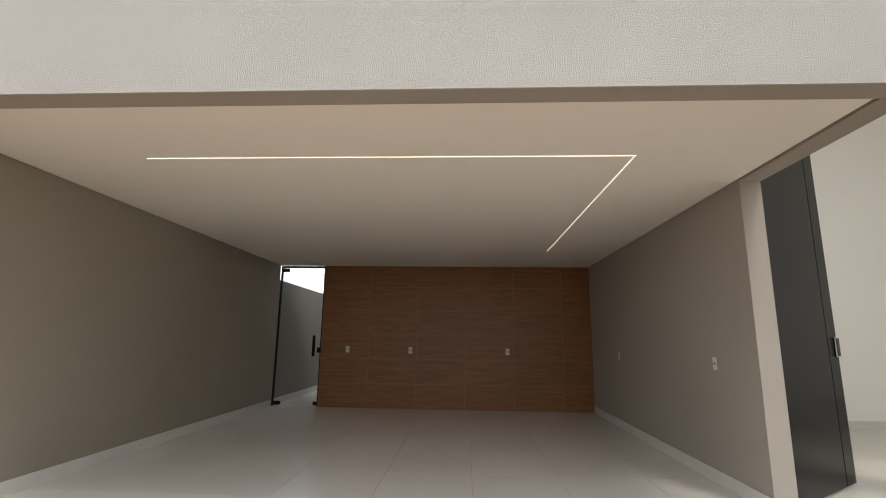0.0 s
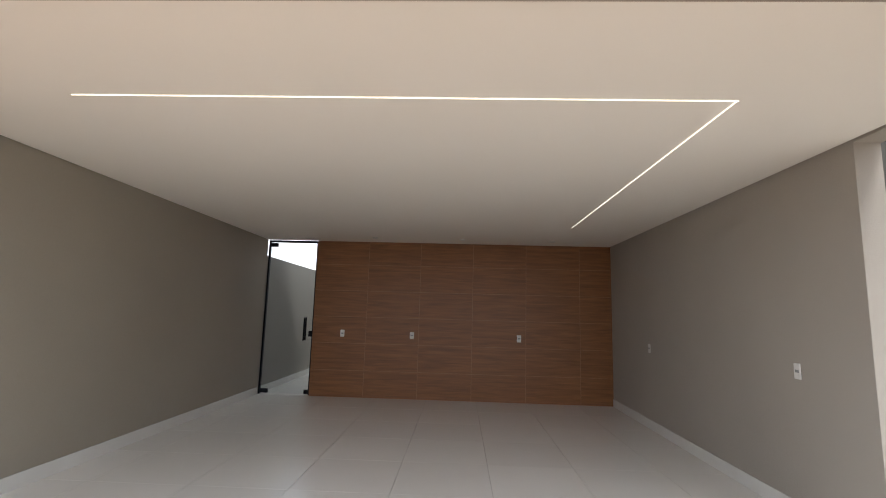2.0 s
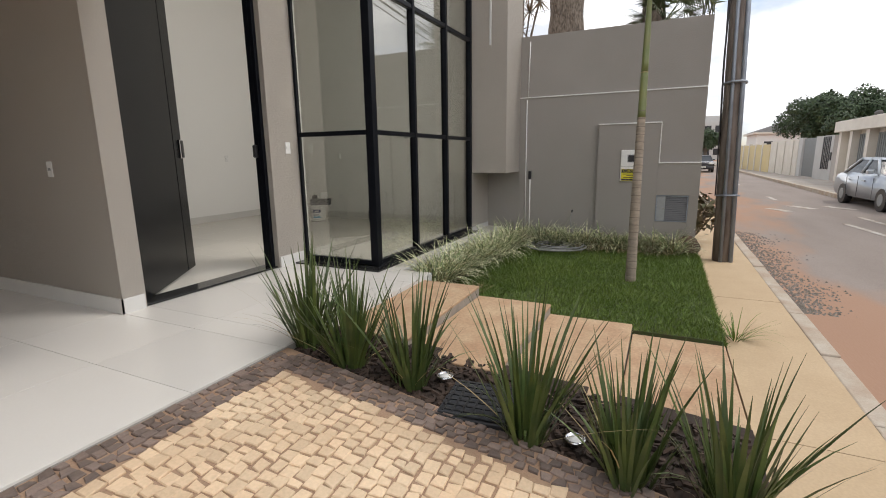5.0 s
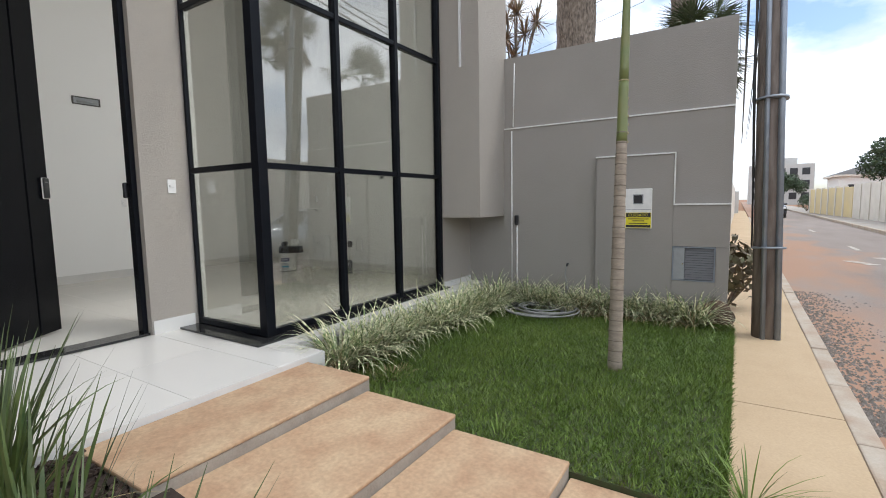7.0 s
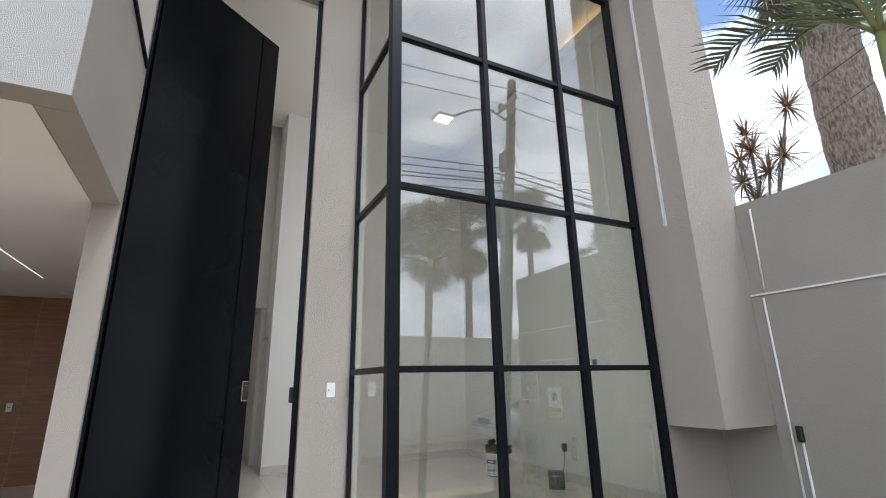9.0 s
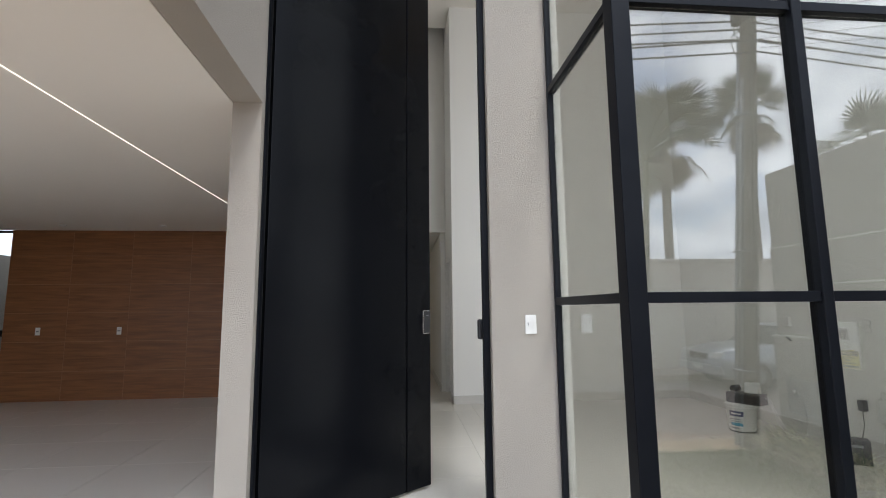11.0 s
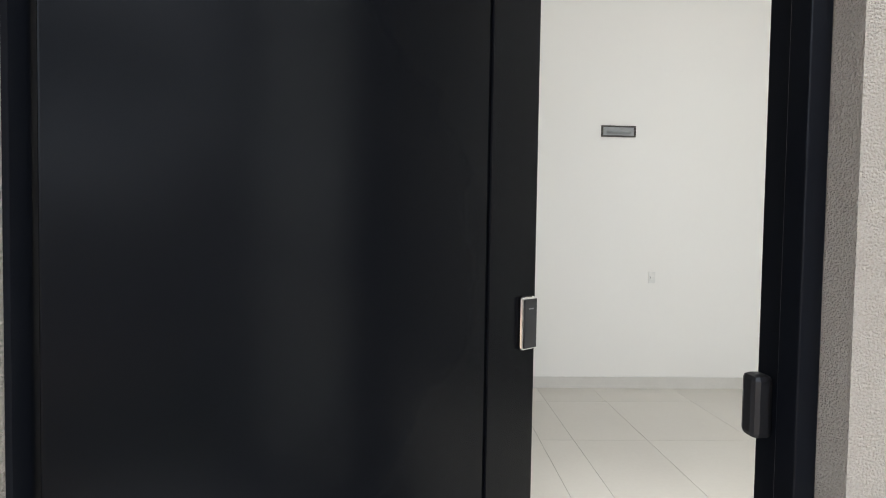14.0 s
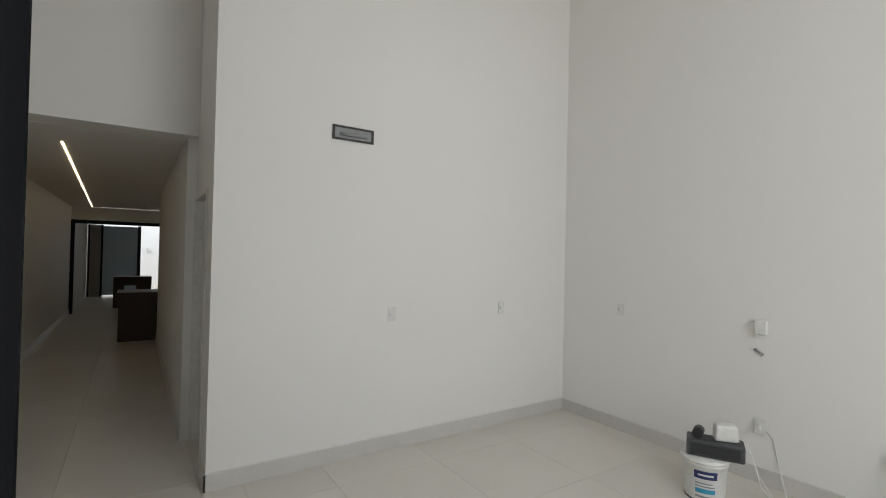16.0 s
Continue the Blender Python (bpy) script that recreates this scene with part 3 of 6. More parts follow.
struct("trim_cove", boxes((5.20, 5.408, -0.8, 2.8, ROOM_TOP - 0.22, ROOM_TOP - 0.17), (5.20, 5.22, -0.8, 2.8, ROOM_TOP - 0.17, ROOM_TOP - 0.09)), GYPSUM, "white plaster cove that hides the LED", "cornice")
for x in (-4.05, -2.6, -1.12):
    d = thing("downlight", "small white recessed downlight in the garage ceiling", "downlight", (x, 4.54, CEIL), "garage downlights")
    bm = bmesh.new()
    lathe(bm, [(0.030, 0.004), (0.045, 0.002), (0.048, -0.014), (0.036, -0.020), (0.030, -0.004)], 20)
    part("ring", bm, PLASTIC_WHITE, d)
    bm = bmesh.new()
    lathe(bm, [(0.029, 0.004), (0.029, -0.003), (0.02, -0.005)], 16)
    part("lens", bm, LED_OFF, d)


# ---- glass door of the garage ----
def glass_door():
    d = tagged(thing("door_1", "frameless clear glass door with black fittings", "door", (-6.09, 5.17, 0.0)), kind="structure")
    p = part("pane", B(0.03, 0.875, 0.0, 0.01, 0.02, 2.66), GLASS_DOOR, d)
    p.visible_shadow = False
    part("frame", boxes((0.0, 0.028, -0.02, 0.03, 0, 2.70), (0.878, 0.908, -0.02, 0.03, 0, 2.70), (0.028, 0.878, -0.02, 0.03, 2.662, 2.70)), BLACK_ALU, d)
    for z in (0.02, 2.58):
        part("hinge_patch", B(0.03, 0.16, -0.015, 0.025, z, z + 0.07, bevel=0.003), BLACK_ALU, d)
    part("floor_lock", B(0.80, 0.875, -0.015, 0.025, 0.02, 0.09, bevel=0.003), BLACK_ALU, d)
    part("lock_patch", B(0.82, 0.90, -0.02, 0.03, 1.0, 1.10, bevel=0.003), BLACK_ALU, d)
    for y in (-0.045, 0.045):
        h = part("pull_handle", T([(0.745, y, 0.93), (0.745, y, 1.33)], 0.014, 10), BLACK_ALU, d)
        part("standoff", boxes((0.738, 0.752, min(y, 0.0), max(y, 0.01), 0.99, 1.004), (0.738, 0.752, min(y, 0.0), max(y, 0.01), 1.256, 1.27)), BLACK_ALU, h)


glass_door()

# ---- ground, road and pavement ----
def drive_z(y):
    """The driveway falls from the garage floor to the kerb."""
    return -0.012 + 0.084 * (y + 1.6)


def edge_x(y):
    """The side edge of the driveway runs slightly askew."""
    return 0.03 + 0.10 * (y + 1.6)


def sheet(name, x0, x1, y0, y1, z_of, mat, label, category, n=8):
    bm = bmesh.new()
    right = x1 if callable(x1) else (lambda y: x1)
    grid = [[bm.verts.new((x0 + (right(y0 + (y1 - y0) * j / n) - x0) * i / n, y0 + (y1 - y0) * j / n, z_of(y0 + (y1 - y0) * j / n))) for j in range(n + 1)] for i in range(n + 1)]
    low = [[bm.verts.new((v.co.x, v.co.y, v.co.z - 0.12)) for v in row] for row in grid]
    for i in range(n):
        for j in range(n):
            bm.faces.new((grid[i][j], grid[i + 1][j], grid[i + 1][j + 1], grid[i][j + 1]))
    for k in range(n):
        bm.faces.new((grid[k][0], low[k][0], low[k + 1][0], grid[k + 1][0]))
        bm.faces.new((grid[n][k], low[n][k], low[n][k + 1], grid[n][k + 1]))
        bm.faces.new((grid[0][k + 1], low[0][k + 1], low[0][k], grid[0][k]))
    return struct(name, bm, mat, label, category)


struct("ground", B(-300, 500, -300, 300, -1.2, -0.62), EARTH, "bare red earth around the plots", "ground")
struct("road", B(-60, 200, -10.1, -4.93, -0.64, -0.43), ASPHALT, "old asphalt street washed over with red earth", "road")
struct("lawn_soil", B(1.833, 5.36, -4.17, -1.276, -0.5, -0.245), LAWN_SOIL, "dark soil under the lawn", "ground")
pavement = struct("pavement", boxes((0.62, 3.3, -4.80, -4.205, -0.6, -0.29), (3.31, 5.6, -4.80, -4.205, -0.6, -0.29), (5.61, 60, -4.80, -3.9, -0.6, -0.30), (-0.35, 0.61, -4.80, -4.205, -0.6, -0.288)), PAVEMENT, "worn ochre concrete pavement", "pavement")
struct("kerb", boxes(*[(x, x + 0.985, -4.93, -4.805, -0.6, -0.288 - 0.004 * (i % 3)) for i, x in enumerate(range(-1, 40))], bevel=0.012), KERB, "chipped limewashed concrete kerb", "kerb")
struct("kerb_far", boxes(*[(x, x + 0.985, -10.25, -10.1, -0.6, -0.29) for x in range(-20, 17)], *[(x, x + 0.985, -9.15, -9.0, -0.6, -0.29) for x in range(17, 80)]), KERB, "limewashed concrete kerb across the street", "kerb")
struct("pavement_far", boxes((-60, 16.99, -11.2, -10.26, -0.6, -0.30), (17, 160, -11.2, -9.16, -0.6, -0.30)), material("grey concrete pavement", (0.36, 0.33, 0.29), 0.9, second=(0.30, 0.25, 0.21), scale=1.2, grain=0.12, grain_scale=50), "concrete pavement across the street", "pavement")
drive_bed = sheet("driveway", -6.25, lambda y: edge_x(y) + 0.015, -4.80, -1.602, lambda y: drive_z(y) - 0.008, SAND, "driveway of beige and dark stone setts in sandy joints", "driveway")
bed = sheet("planting_bed", -0.20, 0.62, -4.2, -1.615, lambda y: drive_z(y) - 0.034, MULCH_BED, "narrow planting bed under dark bark mulch", "planting bed")

# pale lane marks and gravel on the street
for i, (x, y, w, d, a) in enumerate(((10.1, -7.45, 1.8, 0.12, 6), (11.6, -8.06, 1.6, 0.12, 4), (17.5, -7.08, 1.5, 0.12, 0), (14.5, -7.3, 0.9, 0.28, 28), (14.6, -8.2, 0.9, 0.28, 30), (13.6, -6.6, 0.8, 0.25, 28), (26, -7.0, 2, 0.12, 0), (8.6, -8.7, 1.6, 0.12, 6))):
    tagged(part("lane_mark", B(-w / 2, w / 2, -d / 2, d / 2, 0, 0.004), PAINT_WORN), "worn white paint mark on the street", "lane mark", "lane marks", "structure").matrix_basis = pose(x, y, -0.428, 0, 0, a)


def rubble():
    rng = random.Random(4)
    vs, fs = [], []
    for _ in range(2300):
        x = 3.5 + 5.5 * rng.random() ** 1.3
        y = -4.97 - abs(rng.gauss(0, 0.16 + 0.14 * math.sin(x * 1.7) ** 2))
        r = rng.uniform(0.008, 0.026)
        o = len(vs)
        a = rng.uniform(0, 6.3)
        for k in range(4):
            vs.append((x + r * math.cos(a + k * 1.57) * rng.uniform(0.7, 1.2), y + r * math.sin(a + k * 1.57) * rng.uniform(0.7, 1.2), -0.432))
        vs.append((x, y, -0.43 + r * rng.uniform(0.5, 0.9)))
        fs += [(o + k, o + (k + 1) % 4, o + 4) for k in range(4)]
    return tagged(raw("gravel", vs, fs, material("grey road gravel", (0.17, 0.155, 0.14), 0.9, second=(0.22, 0.19, 0.16), scale=30, vary=0.25, island=True)), "loose grey gravel along the kerb", "gravel", kind="stuff")


rubble()


# ---- stepping slabs beside the lawn ----
def slab(x0, x1, y0, y1, top, tilt):
    s = thing("stepping_slab", "thick rust-stained concrete slab stepping down beside the lawn", "step slab", ((x0 + x1) / 2, (y0 + y1) / 2, top), "stepping slabs", tilt)
    w, d = (x1 - x0) / 2, (y1 - y0) / 2
    part("slab_top", B(-w, w, -d, d, -0.025, 0, bevel=0.008), SANDSTONE, s)
    part("slab_body", B(-w + 0.004, w - 0.004, -d + 0.004, d - 0.004, -0.34, -0.026), CONCRETE_SIDE, s, "raw chipped concrete edge")


slab(0.50, 1.90, -2.20, -1.62, -0.035, 0.6)
slab(0.44, 1.86, -2.87, -2.202, -0.115, -0.3)
slab(0.40, 1.84, -3.54, -2.872, -0.195, 0.2)
slab(0.36, 1.83, -4.19, -3.542, -0.270, -0.1)


# ---- plants ----
def blades(rng, count, base_r, l0, l1, w, lean0, lean1, droop, seg=5, at=(0, 0, 0)):
    """Strap leaves that rise from a crown and arch over."""
    vs, fs = [], []
    for _ in range(count):
        a = rng.uniform(0, 2 * math.pi)
        L = rng.uniform(l0, l1)
        lean = rng.uniform(lean0, lean1)
        r = base_r * math.sqrt(rng.random())
        p = Vector((at[0] + r * math.cos(a), at[1] + r * math.sin(a), at[2]))
        out = Vector((math.cos(a), math.sin(a), 0))
        side = Vector((-math.sin(a), math.cos(a), 0))
        tw = rng.uniform(-0.5, 0.5)
        side = (side * math.cos(tw) + out * math.sin(tw)).normalized()
        dr = droop * rng.uniform(0.3, 1.4)
        ww = w * rng.uniform(0.7, 1.25)
        o = len(vs)
        th = lean
        for s in range(seg + 1):
            u = s / seg
            half = ww * 0.5 * (1 - u ** 2.2) * (0.75 + 0.6 * u * (1 - u) * 2) + 0.0006
            up = Vector((0, 0, 0.12 * ww))
            vs += [p - side * half + up, p + side * half + up]
            th += dr / seg * (0.4 + 1.6 * u)
            p = p + (out * math.sin(th) + Vector((0, 0, math.cos(th)))) * (L / seg)
        fs += [(o + 2 * s, o + 2 * s + 1, o + 2 * s + 3, o + 2 * s + 2) for s in range(seg)]
    return vs, fs


def strap_plant(at, seed, height, count):
    rng = random.Random(seed)
    t = thing("strap_leaf_plant", "upright dark green strap-leaf clump in bark mulch", "plant", at, "strap-leaf plants")
    raw("leaves", *blades(rng, count, 0.085, height * 0.4, height * 1.1, 0.021, 0.01, 0.50, 0.18, 6), BLADE, t)
    raw("bent_leaves", *blades(rng, count // 9, 0.06, height * 0.5, height * 0.9, 0.018, 0.35, 0.75, 0.6, 6), BLADE, t)
    v = raw("dry_stalk", *blades(rng, 3, 0.04, height * 0.7, height * 1.15, 0.007, 0.4, 1.0, 0.5, 5), BLADE_DRY, t)
    v["label"] = "thin straw-coloured dry flower stalks"


for i, (x, y, h) in enumerate(((0.17, -1.68, 0.74), (0.09, -2.06, 0.70), (0.08, -2.48, 0.66), (-0.08, -3.18, 0.74), (-0.16, -3.64, 0.64), (-0.18, -4.02, 0.68))):
    strap_plant((x, y, drive_z(y) - 0.04), 20 + i, h, 78)


def border_grass(at, seed, size, dry):
    rng = random.Random(seed)
    t = thing("border_grass", "arching cream-striped border grass clump at the lawn edge", "ornamental grass", at, "border grasses")
    raw("leaves", *blades(rng, 170, 0.11, size * 0.75, size * 1.35, 0.017, 0.10, 0.85, 1.35, 6), VARIEGATED, t)
    if dry:
        raw("dry_leaves", *blades(rng, 70 * dry * dry, 0.09, size * 0.6, size * 1.1, 0.010, 0.5, 1.2, 1.1, 5), BLADE_DRY, t)


rng0 = random.Random(8)
for i in range(11):
    u = i / 10
    border_grass((2.32 + 2.75 * u, -1.48 - 0.16 * u + rng0.uniform(-0.05, 0.05), -0.24), 50 + i, 0.41 + rng0.uniform(-0.03, 0.07), int(i < 2))
for i in range(9):
    u = i / 8
    border_grass((5.16 + rng0.uniform(-0.05, 0.05), -1.98 - 1.86 * u, -0.24), 80 + i, 0.35 + rng0.uniform(-0.04, 0.05), 2 if i in (3, 4, 7) else int(i > 2))


def lawn():
    rng = np.random.default_rng(3)
    n = 92000
    x = rng.uniform(1.835, 5.32, n)
    y = rng.uniform(-4.17, -1.40, n)
    keep = ~((x > 4.95) & (y > -1.8))
    x, y = x[keep], y[keep]
    n = len(x)
    patch = 0.5 + 0.5 * np.sin(x * 3.1 + np.sin(y * 2.3)) * np.sin(y * 3.7 + 1.3)
    h = rng.uniform(0.02, 0.046, n) * (0.8 + 0.35 * patch)
    a = rng.uniform(0, 2 * np.pi, n)
    lean = rng.uniform(0.0, 0.05, n)
    la = rng.uniform(0, 2 * np.pi, n)
    w = rng.uniform(0.0025, 0.0048, n)
    rim = rng.uniform(0, 1, n) < 0.05
    y = np.where(rim, rng.uniform(-4.20, -4.165, n), y)
    base = np.stack([x, y, np.where(y < -4.17, -0.288, -0.247)], 1)
    side = np.stack([np.cos(a), np.sin(a), np.zeros(n)], 1) * w[:, None]
    tip = base + np.stack([np.cos(la) * lean, np.sin(la) * lean, h], 1)
    verts = np.stack([base - side, base + side, tip], 1).reshape(-1, 3)
    faces = np.arange(3 * n).reshape(-1, 3)
    ob = raw("lawn", verts.tolist(), faces.tolist(), LAWN)
    tagged(ob, "short bright green lawn with uneven blades", "lawn", kind="stuff")
    rng1 = random.Random(12)
    vs, fs = [], []
    for x, y in ((2.35, -1.95), (2.6, -2.4), (3.2, -3.9), (1.95, -3.1), (2.2, -4.15), (4.4, -4.1), (2.0, -2.3), (3.9, -2.1)):
        v, f = blades(rng1, 26, 0.10, 0.07, 0.15, 0.005, 0.2, 0.9, 0.6, 3, (x, y, -0.245))
        fs += [tuple(i + len(vs) for i in q) for q in f]
        vs += v
    tagged(raw("weed_tufts", vs, fs, LAWN), "taller grass tufts in the lawn", "grass tufts", kind="stuff")
    vs, fs = blades(rng1, 120, 0.16, 0.03, 0.08, 0.005, 0.5, 1.3, 0.4, 2, (2.42, -1.98, -0.235))
    tagged(raw("dry_grass_patch", vs, fs, BLADE_DRY), "straw-dry patch in the lawn", "dry grass", kind="stuff")
    v, f = blades(rng1, 45, 0.05, 0.15, 0.34, 0.006, 0.3, 1.0, 0.8, 4, (2.05, -4.28, -0.29))
    tagged(raw("weed_tuft", v, f, LAWN), "green weed growing at the pavement edge", "weed")


lawn()


def mulch():
    rng = random.Random(6)
    vs, fs = [], []
    for _ in range(1500):
        y = rng.uniform(-4.15, -1.64)
        x = rng.uniform(edge_x(y) + 0.02, 0.50)
        z = drive_z(y) - 0.028 + rng.uniform(0, 0.018)
        L, W, H = rng.uniform(0.012, 0.035), rng.uniform(0.006, 0.014), rng.uniform(0.004, 0.010)
        m = pose(x, y, z, rng.uniform(-25, 25), rng.uniform(-25, 25), rng.uniform(0, 360))
        o = len(vs)
        vs += [tuple(m @ Vector((sx * L, sy * W, sz * H))) for sx in (-1, 1) for sy in (-1, 1) for sz in (-1, 1)]
        fs += [tuple(o + i for i in q) for q in ((0, 1, 3, 2), (4, 6, 7, 5), (0, 4, 5, 1), (2, 3, 7, 6), (1, 5, 7, 3))]
    tagged(raw("bark_chips", vs, fs, MULCH), "scattered dark bark chips", "bark mulch", kind="stuff")


mulch()


def frond(length, droop, width, pairs, rng, leaf_w=0.022, fold=0.5):
    """A feather palm leaf along +x: midrib and two rows of leaflets."""
    vs, fs = [], []
    p, th, pts = Vector((0, 0, 0)), 0.0, []
    n = pairs + 4
    for s in range(n + 1):
        pts.append((p.copy(), th))
        th += droop / n * (0.3 + 1.4 * s / n)
        p = p + Vector((math.cos(th), 0, -math.sin(th))) * (length / n)
    for s in range(3, n):
        q, th = pts[s]
        u = s / n
        L = width * (0.35 + 1.0 * math.sin(math.pi * min(1, 0.15 + 0.85 * u)) ** 0.8) * rng.uniform(0.85, 1.1)
        ahead = Vector((math.cos(th), 0, -math.sin(th)))
        up = Vector((math.sin(th), 0, math.cos(th)))
        for sg in (-1, 1):
            d = (ahead * 0.65 + Vector((0, sg, 0)) * 0.9 + up * fold * rng.uniform(0.2, 1.0)).normalized()
            o = len(vs)
            wv = ahead * leaf_w
            e = q + d * L
            vs += [q - wv * 0.4, q + wv * 0.6, q + d * L * 0.55 + wv * 0.6 - Vector((0, 0, 0.03 * L)), q + d * L * 0.55 - wv * 0.3 - Vector((0, 0, 0.03 * L)), e - Vector((0, 0, 0.22 * L))]
            fs += [(o, o + 1, o + 2, o + 3), (o + 3, o + 2, o + 4)]
    return vs, fs, [q for q, _ in pts]


def feather_palm(name, label, at, trunk, radii, shaft, count, length, seed, group="", leaf=FROND, leaf_w=0.022, rise=(20, 75)):
    rng = random.Random(seed)
    t = thing(name, label, "palm tree", at, group)
    pts, rad = [], []
    n = 34
    for i in range(n + 1):
        u = i / n
        z = trunk[2] * u
        pts.append((trunk[0] * u ** 1.5, trunk[1] * u ** 1.5, z))
        rad.append((radii[0] + (radii[1] - radii[0]) * u) * (1.0 + 0.06 * (i % 2)))
    part("trunk", T(pts, rad, 14), BARK_PALM, t)
    top = Vector(pts[-1])
    if shaft:
        sp = [top + Vector((0.008 * k, 0, shaft * k / 8)) for k in range(9)]
        part("young_stem", T([Vector((p[0], p[1], p[2])) for p in pts[27:]], [q * 1.012 for q in rad[27:]], 14), PALM_GREEN, t, "green ringed young stem")
        part("crownshaft", T(sp, [radii[1] * f for f in (1.0, 0.98, 0.96, 0.93, 0.88, 0.82, 0.76, 0.70, 0.62)], 14), PALM_GREEN, t, "smooth green crownshaft with pale leaf rings")
        scar = material("pale leaf scar", (0.42, 0.36, 0.2), 0.8)
        for k in range(8):
            q = top - Vector((0, 0, 0.065 * k + 0.01))
            part("leaf_ring", T([q, q + Vector((0.001, 0, 0.009))], radii[1] * (1.10 + 0.02 * k), 14), scar, t)
        old_scar = material("dark old leaf scar", (0.13, 0.105, 0.08), 0.9, second=(0.20, 0.165, 0.12), scale=20)
        for k in range(1, 24):
            u = k / 28
            q = Vector((trunk[0] * u ** 1.5, trunk[1] * u ** 1.5, trunk[2] * u))
            part("trunk_ring", T([q, q + Vector((0.001, 0, 0.006))], (radii[0] + (radii[1] - radii[0]) * u) * 1.075, 14), old_scar, t)
        top = sp[-1]
    for k in range(count):
        a = 360 * k / count + rng.uniform(-14, 14)
        el = rng.uniform(*rise)
        v, f, mid = frond(length * rng.uniform(0.85, 1.1), radians(el) * 0.9 + rng.uniform(0.5, 1.0), length * 0.30, 26, rng, leaf_w)
        m = Matrix.Translation(top) @ pose(0, 0, 0, 0, 0, a) @ pose(0, 0, 0, 0, -el, 0) @ pose(0, 0, 0, rng.uniform(-25, 25), 0, 0)
        fr = raw("frond", [tuple(m @ x) for x in v], f, leaf, t)
        part("midrib", T([m @ x for x in mid[::3]], [0.016 - 0.013 * i / len(mid[::3]) for i in range(len(mid[::3]))], 6), PALM_GREEN, fr)
    return t


feather_palm("lawn_palm", "slim young palm with a green crownshaft in the lawn", (3.38, -3.42, -0.25), (0.12, 0.0, 2.24), (0.054, 0.035), 0.86, 7, 0.85, 5, leaf_w=0.024, rise=(0, 70))

# ---- boundary wall fixtures ----
def text_mesh(name, words, size, mat, parent, m, label=""):
    cu = bpy.data.curves.new(name, "FONT")
    cu.body = words
    cu.size = size
    cu.align_x, cu.align_y = "CENTER", "CENTER"
    cu.extrude = 0.0005
    tmp = new(name + "_tmp", cu)
    me = bpy.data.meshes.new_from_object(tmp.evaluated_get(bpy.context.evaluated_depsgraph_get()))
    bpy.data.objects.remove(tmp)
    me.materials.clear()
    me.materials.append(mat)
    ob = new(name, me)
    ob.parent = parent
    ob.matrix_basis = m
    return ob


FACE_W = pose(0, 0, 0, 90, 0, -90)   # writing that faces -x
YELLOW = material("yellow sign vinyl", (0.72, 0.62, 0.02), 0.5, second=(0.66, 0.57, 0.02), scale=10)


def meter_box():
    b = thing("meter_box", "white electricity meter box set in the grey pier", "meter box", (5.36, -3.23, 0.985))
    part("case", B(-0.022, -0.001, -0.145, 0.145, -0.225, 0.225, bevel=0.006), PLASTIC_WHITE, b)
    part("window", B(-0.026, -0.0225, -0.045, 0.045, 0.06, 0.15), PLASTIC_BLACK, b, "dark square meter window")
    part("window_rim", boxes((-0.028, -0.0225, -0.055, -0.046, 0.05, 0.16), (-0.028, -0.0225, 0.046, 0.055, 0.05, 0.16), (-0.028, -0.0225, -0.046, 0.046, 0.151, 0.16), (-0.028, -0.0225, -0.046, 0.046, 0.05, 0.059)), PLASTIC_GREY, b)
    part("seam", B(-0.0235, -0.0222, -0.14, 0.14, -0.015, -0.009), PLASTIC_GREY, b)
    s = thing("warning_sign", "yellow and black electrical warning sign on the meter box", "sign", (5.3375, -3.235, 0.855))
    part("plate", B(-0.004, -0.0005, -0.135, 0.135, -0.085, 0.085), YELLOW, s)
    part("header_band", B(-0.005, -0.0042, -0.13, 0.13, 0.032, 0.080), PLASTIC_BLACK, s)
    part("footer_band", B(-0.005, -0.0042, -0.13, 0.13, -0.080, -0.055), PLASTIC_BLACK, s)
    part("text_line", B(-0.005, -0.0042, -0.11, 0.11, 0.008, 0.018), PLASTIC_BLACK, s)
    part("text_line", B(-0.005, -0.0042, -0.06, 0.06, -0.014, -0.004), PLASTIC_BLACK, s)
    part("text_line", B(-0.005, -0.0042, -0.10, 0.10, -0.042, -0.032), PLASTIC_BLACK, s)
    text_mesh("lettering", "CUIDADO", 0.046, YELLOW, s, Matrix.Translation((-0.0056, 0, 0.056)) @ FACE_W)


meter_box()


def gas_niche():
    n = thing("gas_cabinet", "shallow wall cabinet with a pale door and louvred grey grille", "wall cabinet", (5.36, -3.80, 0.378))
    part("back", B(0.05, 0.06, -0.207, 0.207, -0.187, 0.187), PLASTIC_BLACK, n)
    part("frame", boxes((-0.006, 0.05, -0.207, -0.195, -0.187, 0.187), (-0.006, 0.05, 0.195, 0.207, -0.187, 0.187), (-0.006, 0.05, -0.195, 0.195, 0.175, 0.187), (-0.006, 0.05, -0.195, 0.195, -0.187, -0.175)), GALV, n)
    d = part("door", B(0.0, 0.012, 0.085, 0.194, -0.174, 0.174, bevel=0.003), PLASTIC_GREY, n, "pale grey flat metal door")
    part("latch", B(-0.008, -0.0002, 0.095, 0.112, -0.01, 0.01, bevel=0.003), CHROME, d)
    louvre = material("dusty grey louvre", (0.16, 0.16, 0.165), 0.5, grain=0.1)
    for i in range(13):
        z = -0.165 + i * 0.0262
        o = part("slat", B(-0.001, 0.003, -0.14, 0.138, -0.012, 0.012), louvre, n)
        o.matrix_basis = pose(0.018, -0.055, z + 0.008, 0, 28, 0)


gas_niche()

